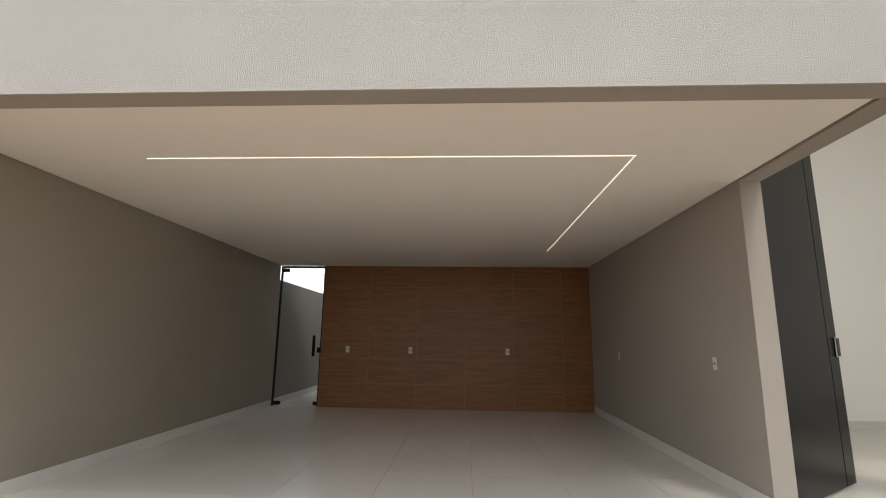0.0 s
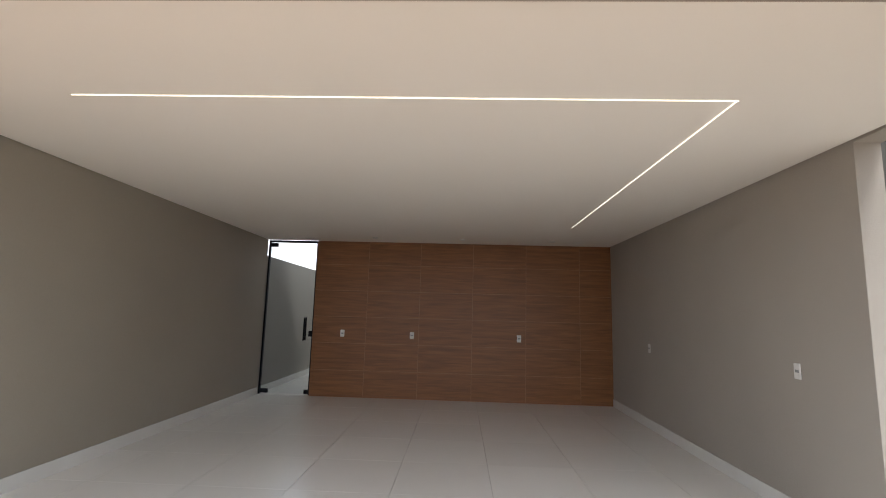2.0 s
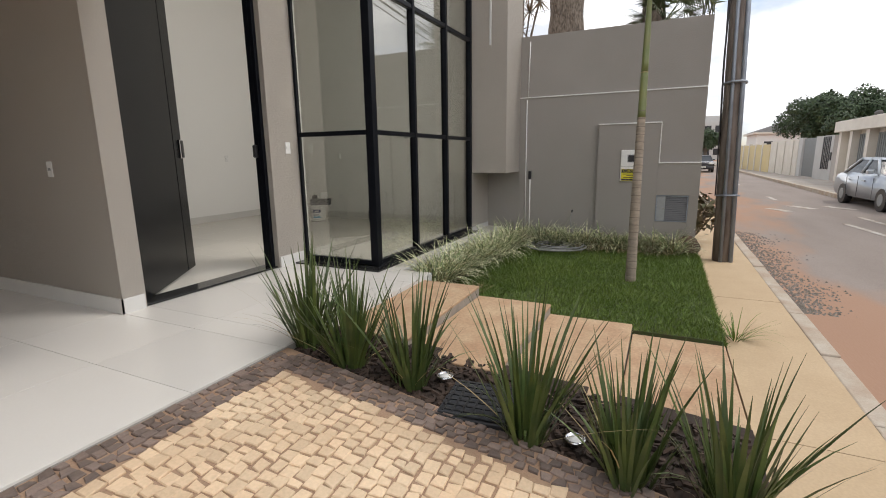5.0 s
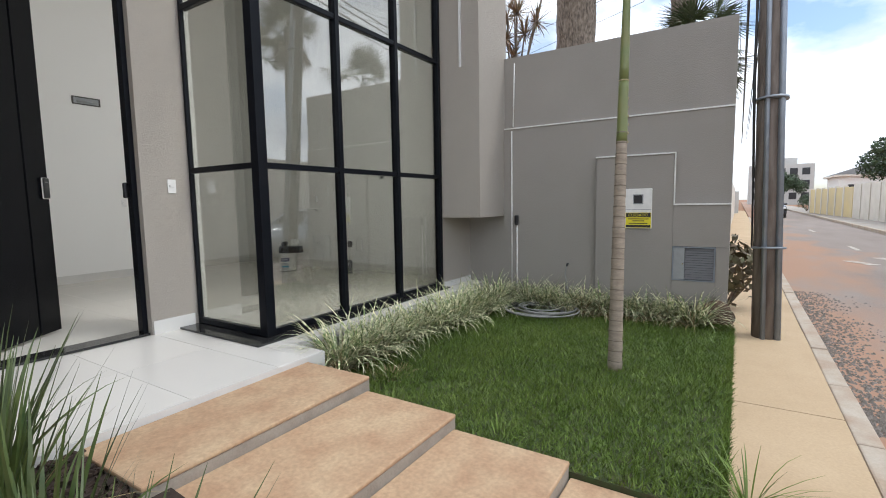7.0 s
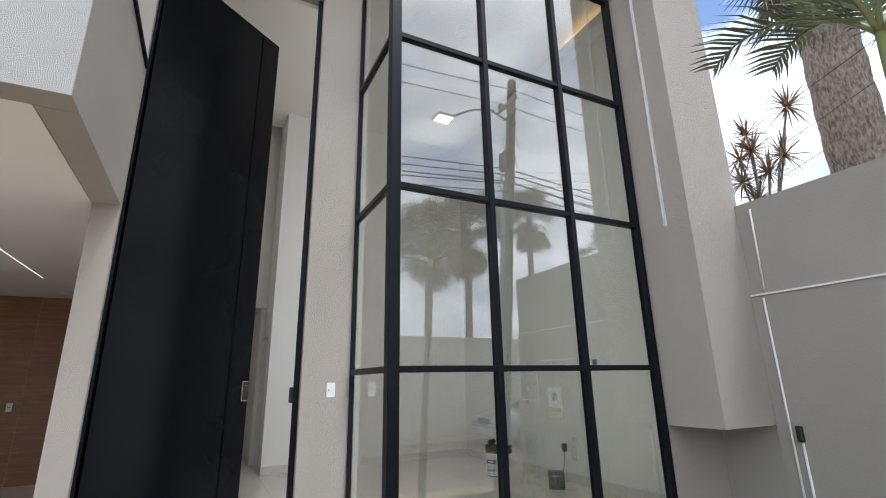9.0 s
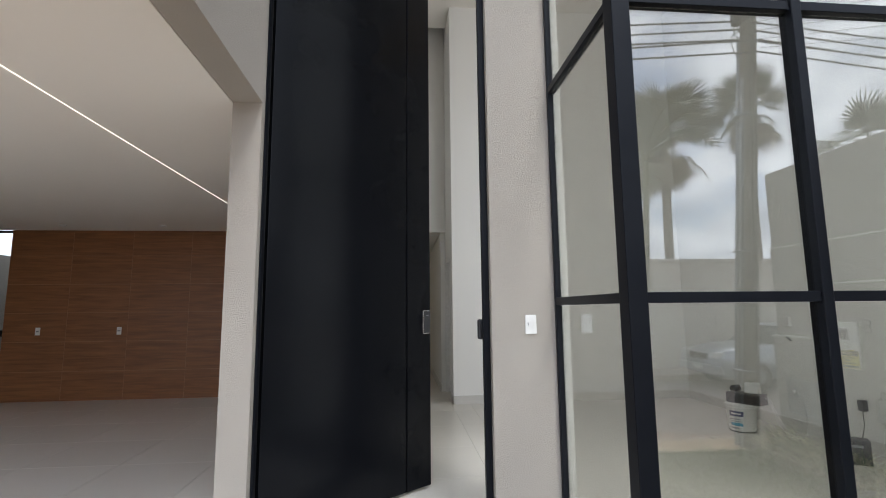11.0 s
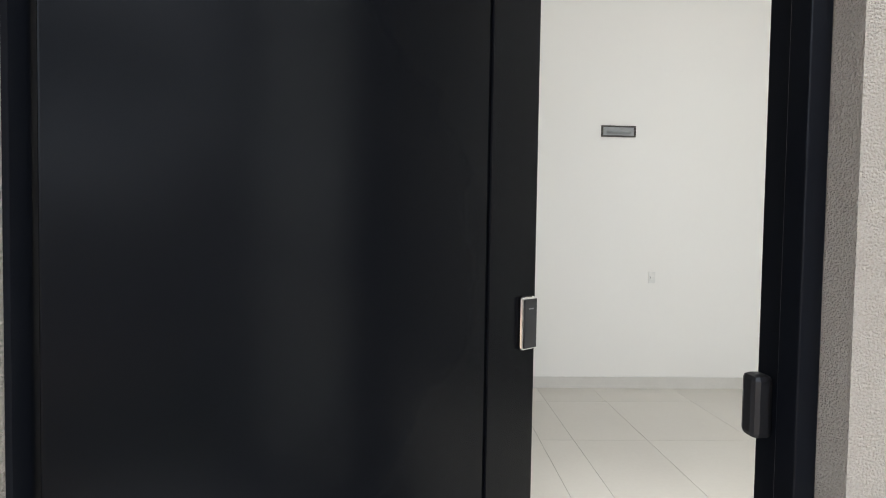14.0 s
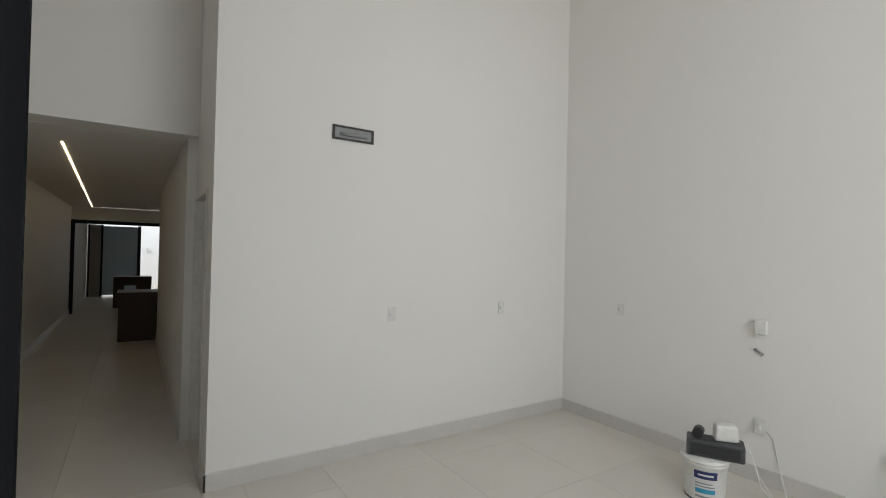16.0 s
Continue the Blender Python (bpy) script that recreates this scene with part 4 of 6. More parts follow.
c = thing("conduit", "white electrical conduit clipped to the boundary wall", "conduit", (5.42, -1.72, 0.8))
part("pipe", T([(0, 0, -1.1), (0, 0, 0.0)], 0.010, 8), PLASTIC_WHITE, c)
part("pipe", T([(-0.008, 0.07, -1.1), (-0.008, 0.07, 1.20)], 0.009, 8), PLASTIC_WHITE, c)
part("pipe", T([(0.014, 0.06, 1.26), (0.014, 0.04, 2.06)], 0.009, 8), PLASTIC_WHITE, c)
part("junction", B(-0.035, 0.004, -0.025, 0.025, -0.02, 0.11, bevel=0.012), PLASTIC_BLACK, c, "black cable box")

f = thing("garden_tap", "small dark garden tap with a short hose tail", "tap", (5.424, -2.41, 0.30))
part("spout", T([(0.0, 0, 0), (-0.05, 0, 0.0), (-0.065, 0, -0.03)], [0.012, 0.012, 0.009], 8), PLASTIC_BLACK, f)
part("hose_tail", T([(-0.065, 0, -0.03), (-0.06, 0.02, -0.12), (-0.07, 0.0, -0.25), (-0.12, -0.06, -0.38), (-0.20, -0.10, -0.49)], 0.009, 8), HOSE, f)


def coiled_hose():
    rng = random.Random(2)
    t = thing("garden_hose", "loosely coiled grey garden hose lying on the lawn", "hose", (4.80, -2.30, -0.22))
    pts = []
    for k in range(8 * 24):
        a = 2 * math.pi * k / 24
        r = 0.30 + 0.10 * math.sin(a * 0.37) + 0.05 * math.sin(a * 1.13)
        pts.append((r * 0.92 * math.cos(a) + 0.03 * math.sin(a * 0.21), r * 1.05 * math.sin(a), 0.016 + 0.045 * abs(math.sin(a * 0.31)) + 0.03 * k / 192))
    part("coil", T(pts, 0.009, 6), HOSE, t)


coiled_hose()


def boulder():
    b = thing("boulder", "brown weathered stone leaning at the wall foot", "stone", (5.30, -4.02, -0.27))
    bm = bmesh.new()
    bmesh.ops.create_icosphere(bm, subdivisions=3, radius=0.17)
    for v in bm.verts:
        k = 1 + 0.22 * noise.noise(v.co * 9)
        v.co = Vector((v.co.x * 0.35 * k, v.co.y * 1.1 * k, v.co.z * 0.95 * k + 0.12))
    part("stone", bm, material("brown field stone", (0.17, 0.115, 0.08), 0.95, second=(0.10, 0.07, 0.05), scale=12, grain=0.25, grain_scale=60, bump=0.8, bump_scale=40), b)


boulder()


# ---- bed fittings ----
def drain_cover():
    d = thing("drain_cover", "square dark slate drain cover tilted in the bed", "drain cover", (0.07, -2.89, drive_z(-2.89) - 0.004), turn=6)
    part("frame", B(-0.19, 0.19, -0.19, 0.19, -0.05, 0.01, bevel=0.006), PLASTIC_BLACK, d)
    lid = part("lid", B(-0.175, 0.175, -0.175, 0.175, 0.011, 0.026, bevel=0.005), material("dark cast drain lid", (0.022, 0.024, 0.028), 0.7, second=(0.04, 0.042, 0.047), scale=16, grain=0.25, grain_scale=120, bump=0.5, bump_scale=80), d)
    for k in range(7):
        u = -0.15 + 0.05 * k
        part("rib", B(u - 0.006, u + 0.006, -0.165, 0.165, 0.0262, 0.0315), PLASTIC_BLACK, lid)
        part("rib", B(-0.165, 0.165, u - 0.006, u + 0.006, 0.0262, 0.0312), PLASTIC_BLACK, lid)


drain_cover()
for x, y in ((0.20, -2.63), (-0.02, -3.40)):
    g = thing("ground_light", "small silver garden uplight set in mulch", "garden light", (x, y, drive_z(y) - 0.03), "garden uplights", 20)
    bm = bmesh.new()
    lathe(bm, [(0.030, 0.0), (0.036, 0.03), (0.048, 0.045), (0.048, 0.055), (0.040, 0.056), (0.036, 0.046)], 20)
    part("housing", bm, CHROME, g)
    bm = bmesh.new()
    lathe(bm, [(0.034, 0.040), (0.034, 0.048), (0.01, 0.050)], 16)
    part("lens", bm, LED_OFF, g)


# ---- utility pole with lamp and wires ----
def utility_pole():
    p = thing("utility_pole", "weathered grey-brown utility pole with strapped steel pipes", "utility pole", (5.19, -4.46, -0.32))

    def on(z, dx=0.0, dy=0.0):
        return (0.08 * z + dx, 0.02 * z + dy, z)

    part("post", T([on(0), on(2.5), on(5), on(7.35)], [0.112, 0.104, 0.094, 0.084], 14), POLE_CONC, p)
    part("pipe", T([on(0, -0.075, -0.10), on(3.0, -0.07, -0.095), on(5.2, -0.06, -0.085)], 0.030, 10), GALV, p, "galvanised steel riser pipe")
    part("pipe", T([on(0, -0.115, 0.02), on(3.0, -0.108, 0.02), on(4.6, -0.10, 0.02)], 0.022, 10), GALV, p, "galvanised steel riser pipe")
    part("cable", T([on(1.6, -0.06, 0.12), on(2.6, -0.05, 0.13), on(3.6, -0.05, 0.11), on(5.0, -0.07, 0.12), on(6.2, -0.06, 0.10)], 0.012, 6), CABLE, p)
    part("cable", T([on(0.9, 0.0, 0.12), on(2.9, 0.01, 0.12), on(4.2, -0.02, 0.12), on(5.6, -0.02, 0.11)], 0.009, 6), CABLE, p)
    for z in (0.9, 2.35, 4.1):
        part("strap", T([on(z, -0.02, -0.02), on(z + 0.022, -0.02, -0.02)], 0.142, 16), GALV, p)
    part("bracket", B(0.40, 0.47, -0.14, 0.46, 6.75, 6.80, bevel=0.006), GALV, p)
    for y in (-0.08, 0.40):
        bm = bmesh.new()
        lathe(bm, [(0.02, 0), (0.045, 0.03), (0.03, 0.06), (0.045, 0.09), (0.02, 0.13)], 10, (0.435, y, 6.801))
        part("insulator", bm, PLASTIC_GREY, p)
    part("junction_box", B(0.27, 0.38, -0.01, 0.23, 5.4, 5.75, bevel=0.02), PLASTIC_BLACK, p)
    part("transformer_box", B(0.37, 0.49, 0.20, 0.34, 6.25, 6.6, bevel=0.03), PLASTIC_BLACK, p)
    part("lamp_arm", T([(0.45, 0.06, 6.50), (0.27, -0.16, 6.80), (0.02, -0.46, 6.92), (-0.24, -0.75, 6.88)], 0.024, 8), GALV, p)
    part("lamp_head", B(-0.62, -0.22, -1.05, -0.73, 6.832, 6.89, bevel=0.02), PLASTIC_WHITE, p, "flat pale LED street lamp head")
    part("lamp_panel", B(-0.59, -0.26, -1.02, -0.76, 6.82, 6.831), glowing("street lamp LED panel", (1.0, 1.0, 0.97), 7.0), p, "lit white lamp panel")
    w = thing("overhead_wires", "sagging black overhead wires along the street", "wires", (5.62, -4.30, 0))
    for y, z, s in ((-0.23, 6.62, 0.5), (0.25, 6.62, 0.55), (-0.12, 5.15, 0.7), (-0.10, 5.02, 0.8), (-0.14, 4.9, 0.75), (0.1, 4.75, 0.9), (0.08, 4.6, 0.85)):
        for sg in (-1, 1):
            far = sg * 32
            pts = [(far * u, y, z + 0.05 * sg * u - s * 4 * u * (1 - u)) for u in [k / 20 for k in range(21)]]
            part("wire", T(pts, 0.012 if z < 5.5 else 0.008, 5), CABLE, w)
    for k in range(4):
        part("drop_wire", T([(0.0, 0.1, 5.0 - 0.12 * k), (0.8 + 0.5 * k, 1.5, 4.5 - 0.1 * k), (2.5 + k, 5.0, 4.7)], 0.004, 5), CABLE, w)
    rng = random.Random(9)
    for k in range(5):
        r, c = rng.uniform(0.12, 0.24), 4.85 + 0.16 * k + rng.uniform(-0.06, 0.06)
        pts = [(r * math.cos(q) + rng.uniform(-0.02, 0.02), -0.16 + 0.05 * k, c + 1.2 * r * math.sin(q)) for q in [2 * math.pi * i / 12 for i in range(11 + k % 2)]]
        part("cable_loop", T(pts, 0.008, 5), CABLE, w)


utility_pole()


# ---- switches and sockets ----

def wall_plate(x, y, z, turn, label, group, dark=False):
    t = thing("wall_plate", label, "wall socket", (x, y, z), group, turn)
    part("plate", B(-0.036, 0.036, -0.009, -0.001, -0.060, 0.060, bevel=0.004), PLASTIC_WHITE, t)
    part("insert", B(-0.016, 0.020, -0.012, -0.0092, -0.010, 0.011, bevel=0.002), PLASTIC_GREY if dark else PLASTIC_WHITE, t)
    part("slot", B(-0.0205, -0.0168, -0.0098, -0.0092, -0.010, 0.011), PLASTIC_BLACK, t)
    return t


for x, z in ((-4.65, 1.078), (-3.434, 1.073), (-1.589, 1.071)):
    wall_plate(x, 5.091, z, 0, "white wall socket plate on brown wood-look tiles", "garage sockets", True)
wall_plate(-0.001, 3.52, 1.07, -90, "white wall socket plate on the greige garage wall", "garage wall plates", True)
wall_plate(-0.001, 0.68, 1.10, -90, "white light switch plate on the greige garage wall", "garage wall plates", True)
wall_plate(1.875, -0.001, 1.268, 0, "white doorbell switch plate on textured greige wall", "", False)
wall_plate(3.243, 4.018, 1.165, 0, "white blank wall socket on a white wall", "living room sockets")
wall_plate(4.484, 4.018, 1.172, 0, "white blank wall socket on a white wall", "living room sockets")
wall_plate(5.408, 3.286, 1.188, -90, "white blank wall socket on a white wall", "living room sockets")
wall_plate(5.408, 1.14, 1.17, -90, "white blank wall socket on a white wall", "living room sockets")


# ---- living room things ----
def ac_opening():
    t = thing("wall_recess", "narrow unfinished air-conditioning recess in white wall", "wall recess", (2.85, 4.018, 2.665))
    part("back", B(-0.175, 0.175, -0.006, -0.001, -0.055, 0.055), PLASTIC_GREY, t)
    part("rim", boxes((-0.18, -0.16, -0.012, -0.0062, -0.058, 0.058), (0.16, 0.18, -0.012, -0.0062, -0.058, 0.058), (-0.16, 0.16, -0.012, -0.0062, 0.042, 0.058), (-0.16, 0.16, -0.012, -0.0062, -0.058, -0.042)), material("rough cut plaster edge", (0.035, 0.032, 0.03), 0.95, second=(0.12, 0.11, 0.10), scale=40, grain=0.3, grain_scale=90), t)
    part("pipe_stub", T([(-0.12, -0.018, -0.01), (0.12, -0.018, -0.01)], 0.014, 8), PLASTIC_GREY, t)


ac_opening()


def paint_bucket():
    t = thing("paint_bucket", "white plastic paint bucket with a blue label", "bucket", (4.84, 2.16, 0.0), turn=-60)
    t.matrix_basis = t.matrix_basis @ Matrix.Diagonal((0.92, 0.92, 0.92, 1))
    bm = bmesh.new()
    lathe(bm, [(0.135, 0.0), (0.140, 0.02), (0.158, 0.27), (0.166, 0.275), (0.166, 0.29), (0.158, 0.295), (0.158, 0.30)], 32)
    part("pail", bm, PLASTIC_WHITE, t)
    bm = bmesh.new()
    lathe(bm, [(0.130, 0.0), (0.1405, 0.001), (0.1418, 0.012), (0.130, 0.013)], 32)
    part("base_ring", bm, PLASTIC_BLACK, t, "dark base ring")
    bm = bmesh.new()
    lathe(bm, [(0.170, 0.296), (0.172, 0.31), (0.165, 0.322), (0.05, 0.324)], 32)
    part("lid", bm, PLASTIC_WHITE, t)

    def patch(name, a0, a1, z0, z1, mat, r=0.002):
        bm = bmesh.new()
        cols = []
        for k in range(9):
            a = radians(a0 + (a1 - a0) * k / 8)
            cols.append([bm.verts.new(((0.1385 + 0.0667 * z + r) * math.cos(a), (0.1385 + 0.0667 * z + r) * math.sin(a), z)) for z in (z0, z1)])
        for c0, c1 in zip(cols, cols[1:]):
            bm.faces.new((c0[0], c1[0], c1[1], c0[1]))
        return part(name, bm, mat, t)

    patch("label_band", -120, -60, 0.185, 0.245, material("navy label print", (0.02, 0.03, 0.12), 0.5))
    patch("label_bar", -110, -70, 0.208, 0.222, PLASTIC_WHITE, 0.003)
    patch("label_stripe", -118, -64, 0.075, 0.110, material("cyan label print", (0.05, 0.33, 0.5), 0.5))
    patch("label_text", -118, -72, 0.145, 0.155, PLASTIC_GREY)
    patch("label_text", -118, -66, 0.122, 0.132, PLASTIC_GREY)
    patch("label_foot", -118, -80, 0.04, 0.055, PLASTIC_GREY)
    part("bail_handle", T([(0.17 * math.cos(a), 0.17 * math.sin(a), 0.27 - 0.05 * math.sin((a - 0.2) * 1.1)) for a in [0.2 + 2.7 * k / 16 for k in range(17)]], 0.004, 6), CHROME, t)
    r = thing("alarm_box", "dark grey electronic box lying on the paint bucket", "control box", (4.88, 2.10, 0.299), turn=-62)
    part("case", B(-0.19, 0.17, -0.085, 0.085, 0.0, 0.115, bevel=0.012), material("charcoal plastic", (0.055, 0.057, 0.06), 0.55, grain=0.1), r)
    part("face", B(-0.16, 0.14, -0.091, -0.0855, 0.02, 0.09, bevel=0.003), PLASTIC_BLACK, r)
    s = thing("router", "small white plastic router standing on a dark box", "router", (4.92, 2.06, 0.415), turn=-50)
    bm = bmesh.new()
    box(bm, -0.075, 0.075, -0.05, 0.05, 0, 0.115, bevel=0.014)
    for v in bm.verts:
        v.co.x *= 1 - 0.9 * v.co.z
    part("shell", bm, PLASTIC_WHITE, s)
    k = thing("power_adapter", "black round camera head lying on a dark box", "adapter", (4.82, 2.20, 0.415), turn=20)
    part("body", T([(-0.05, 0, 0.036), (0.05, 0.0, 0.036)], [0.034, 0.036], 14), PLASTIC_BLACK, k)
    part("cap", T([(0.051, 0, 0.036), (0.064, 0, 0.036)], [0.03, 0.022], 14), PLASTIC_GREY, k)
    w = thing("white_cable", "thin white cable looping from the router to the floor", "cable", (4.95, 2.0, 0.0))
    part("cord", T([(0.0, 0.02, 0.43), (0.06, -0.05, 0.39), (0.10, -0.10, 0.20), (0.16, -0.18, 0.03), (0.25, -0.22, 0.006), (0.35, -0.18, 0.02), (0.44, -0.10, 0.16), (0.457, -0.05, 0.36), (0.457, 0.02, 0.43)], 0.005, 6), PLASTIC_WHITE, w)
    part("cord", T([(0.0, 0.02, 0.43), (0.04, -0.08, 0.35), (0.07, -0.13, 0.14), (0.13, -0.22, 0.012), (0.22, -0.26, 0.006)], 0.004, 6), PLASTIC_WHITE, w)


paint_bucket()


def wall_bits():
    a = thing("wall_sensor", "small white plastic sensor box on the white wall", "sensor", (5.408, 2.03, 1.19), turn=-90)
    part("case", B(-0.04, 0.04, -0.05, -0.001, -0.055, 0.055, bevel=0.008), PLASTIC_WHITE, a)
    b = thing("cable_clip", "loose white cable clips on the white wall", "cable clip", (5.408, 2.05, 1.0), turn=-90)
    part("clip", T([(-0.03, -0.012, 0.02), (0.03, -0.012, -0.02)], 0.010, 8), PLASTIC_GREY, b)
    c = thing("wall_socket", "white socket with plugged cable near the floor", "wall socket", (5.408, 2.04, 0.43), turn=-90)
    part("plate", B(-0.04, 0.04, -0.012, -0.001, -0.06, 0.06, bevel=0.004), PLASTIC_WHITE, c)
    part("plug", B(-0.02, 0.02, -0.05, -0.0122, -0.02, 0.02, bevel=0.006), PLASTIC_WHITE, c)
    d = thing("camera_mount", "white rounded camera bracket hung on the wall", "bracket", (5.408, 1.05, 0.43), turn=-90)
    bm = bmesh.new()
    box(bm, -0.065, 0.065, -0.035, -0.001, -0.14, 0.09, bevel=0.03)
    part("plate", bm, PLASTIC_WHITE, d)
    part("hook", T([(0.03 * math.cos(t), -0.015, 0.12 + 0.04 * math.sin(t)) for t in [2 * math.pi * i / 14 for i in range(15)]], 0.008, 6), PLASTIC_WHITE, d)
    e = thing("charger", "black plug-in power supply on the white wall", "charger", (5.408, 1.25, 0.43), turn=-90)
    part("case", B(-0.028, 0.028, -0.06, -0.001, -0.05, 0.05, bevel=0.008), PLASTIC_BLACK, e)
    g = thing("black_box", "small black equipment box standing on the floor", "box", (5.02, 1.02, 0.0), turn=-38)
    part("case", B(-0.10, 0.10, -0.06, 0.06, 0.0, 0.21, bevel=0.010), PLASTIC_BLACK, g)
    part("label", B(-0.05, 0.05, -0.0625, -0.0602, 0.145, 0.165), PLASTIC_GREY, g)
    h = thing("black_cable", "thin dark cable from the charger down to the box", "cable", (5.3, 1.2, 0.0))
    part("cord", T([(0.07, 0.05, 0.38), (0.05, 0.03, 0.25), (-0.02, 0.0, 0.14), (-0.05, -0.06, 0.03), (-0.15, -0.12, 0.006), (-0.20, -0.14, 0.03)], 0.004, 6), CABLE, h)
    part("cord", T([(-0.15, -0.2, 0.006), (0.0, -0.3, 0.006), (0.07, -0.25, 0.006), (0.06, -0.1, 0.03), (-0.05, -0.1, 0.006)], 0.004, 6), PLASTIC_WHITE, h)
    q = thing("recess_box", "small open cable recess in the living room wall", "wall recess", (5.409, 0.55, 1.52), turn=-90)
    part("frame", boxes((-0.045, -0.03, -0.008, -0.001, -0.045, 0.045), (0.03, 0.045, -0.008, -0.001, -0.045, 0.045), (-0.03, 0.03, -0.008, -0.001, 0.03, 0.045), (-0.03, 0.03, -0.008, -0.001, -0.045, -0.03)), PLASTIC_GREY, q)
    part("hole", B(-0.03, 0.03, -0.003, -0.001, -0.03, 0.03), PLASTIC_BLACK, q)


wall_bits()


# ---- hall ----
def hall():
    f = tagged(thing("door_2", "white painted hall door in a white frame", "door", (1.82, 4.69, 0)), kind="structure")
    part("leaf", B(0.06, 0.10, -0.38, 0.38, 0.008, 2.12), PLASTER_WHITE, f)
    part("casing", boxes((-0.012, 0.128, -0.41, -0.381, 0, 2.158), (-0.012, 0.128, 0.381, 0.41, 0, 2.158), (-0.012, 0.128, -0.38, 0.38, 2.122, 2.158)), PLASTIC_WHITE, f)
    part("handle", T([(0.055, -0.30, 1.02), (0.02, -0.30, 1.02), (0.02, -0.18, 1.02)], 0.010, 8), CHROME, f)
    g = tagged(thing("door_frame_far", "black aluminium sliding door frame at the end of the hall", "door frame", (0.03, 15.25, 0)), kind="structure")
    part("jamb", B(0.0, 0.08, -0.04, 0.04, 0.0, 2.27), BLACK_ALU, g)
    part("head", B(0.0, 3.55, -0.04, 0.04, 2.271, 2.36), BLACK_ALU, g)
    part("jamb", B(3.47, 3.55, -0.04, 0.04, 0.0, 2.27), BLACK_ALU, g)
    h = tagged(thing("post_dark", "slim black door jamb in the hall wall", "door jamb", (0.03, 5.32, 0)), kind="structure")
    part("jamb", B(0.001, 0.045, 0.0, 0.16, 0.0, 2.05), BLACK_ALU, h)
    dark = material("dark brown laminate", (0.075, 0.050, 0.038), 0.5, second=(0.055, 0.037, 0.03), scale=3, grain=0.12, grain_scale=60, stretch=(1, 1, 12))
    a = thing("kitchen_island", "dark brown laminate kitchen island", "kitchen island", (1.12, 10.48, 0))
    part("body", B(0.03, 1.9, 0.03, 0.75, 0.0, 0.84), dark, a)
    part("worktop", B(0.0, 1.93, 0.0, 0.78, 0.841, 0.88, bevel=0.004), dark, a)
    b = thing("bar_counter", "dark brown breakfast bar beyond the hall", "counter", (0.90, 16.2, 0))
    part("body", B(0.0, 0.25, 0.0, 0.6, 0.0, 0.62), dark, b)
    part("worktop", B(0.0, 0.9, 0.0, 0.6, 0.621, 0.86), dark, b)
    part("foot", B(0.55, 0.9, 0.1, 0.5, 0.0, 0.62), dark, b)
    struct("wall_kitchen_side", boxes((1.951, 3.6, 10.25, 10.4, 0, 2.55), (3.6, 3.75, 10.25, 24, 0, 2.9)), PLASTER_WHITE, "white kitchen side wall")
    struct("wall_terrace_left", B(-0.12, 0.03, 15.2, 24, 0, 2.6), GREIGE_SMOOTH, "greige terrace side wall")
    struct("wall_terrace_end", B(-0.12, 3.75, 24, 24.2, 0, 2.6), PLASTER_WHITE, "white terrace end wall")
    struct("ceiling_terrace", B(-0.12, 3.75, 15.2, 20.0, 2.45, 2.56), GYPSUM, "white terrace ceiling", "ceiling")
    c = tagged(thing("door_glass_far", "sliding glass door in black bars beyond the kitchen", "door", (0.05, 20.0, 0)), kind="structure")
    part("frame", boxes((0.0, 0.06, 0, 0.06, 0, 2.44), (0.36, 0.42, 0, 0.06, 0, 2.44), (1.40, 1.50, 0, 0.06, 0, 2.44)), BLACK_ALU, c)
    part("pane", B(0.42, 1.40, 0.02, 0.03, 0.05, 2.40), material("frosted blue-grey glass", (0.40, 0.47, 0.50), 0.3, second=(0.36, 0.43, 0.46), scale=1.5), c)
    part("panel", B(0.06, 0.36, 0.02, 0.03, 0.0, 2.44), GREIGE_SMOOTH, c)
    d = thing("wall_lamp", "small white wall box on the far white wall", "wall lamp", (1.9, 23.995, 1.6))
    part("case", B(-0.08, 0.08, -0.06, -0.001, -0.08, 0.08, bevel=0.01), PLASTIC_WHITE, d)


hall()

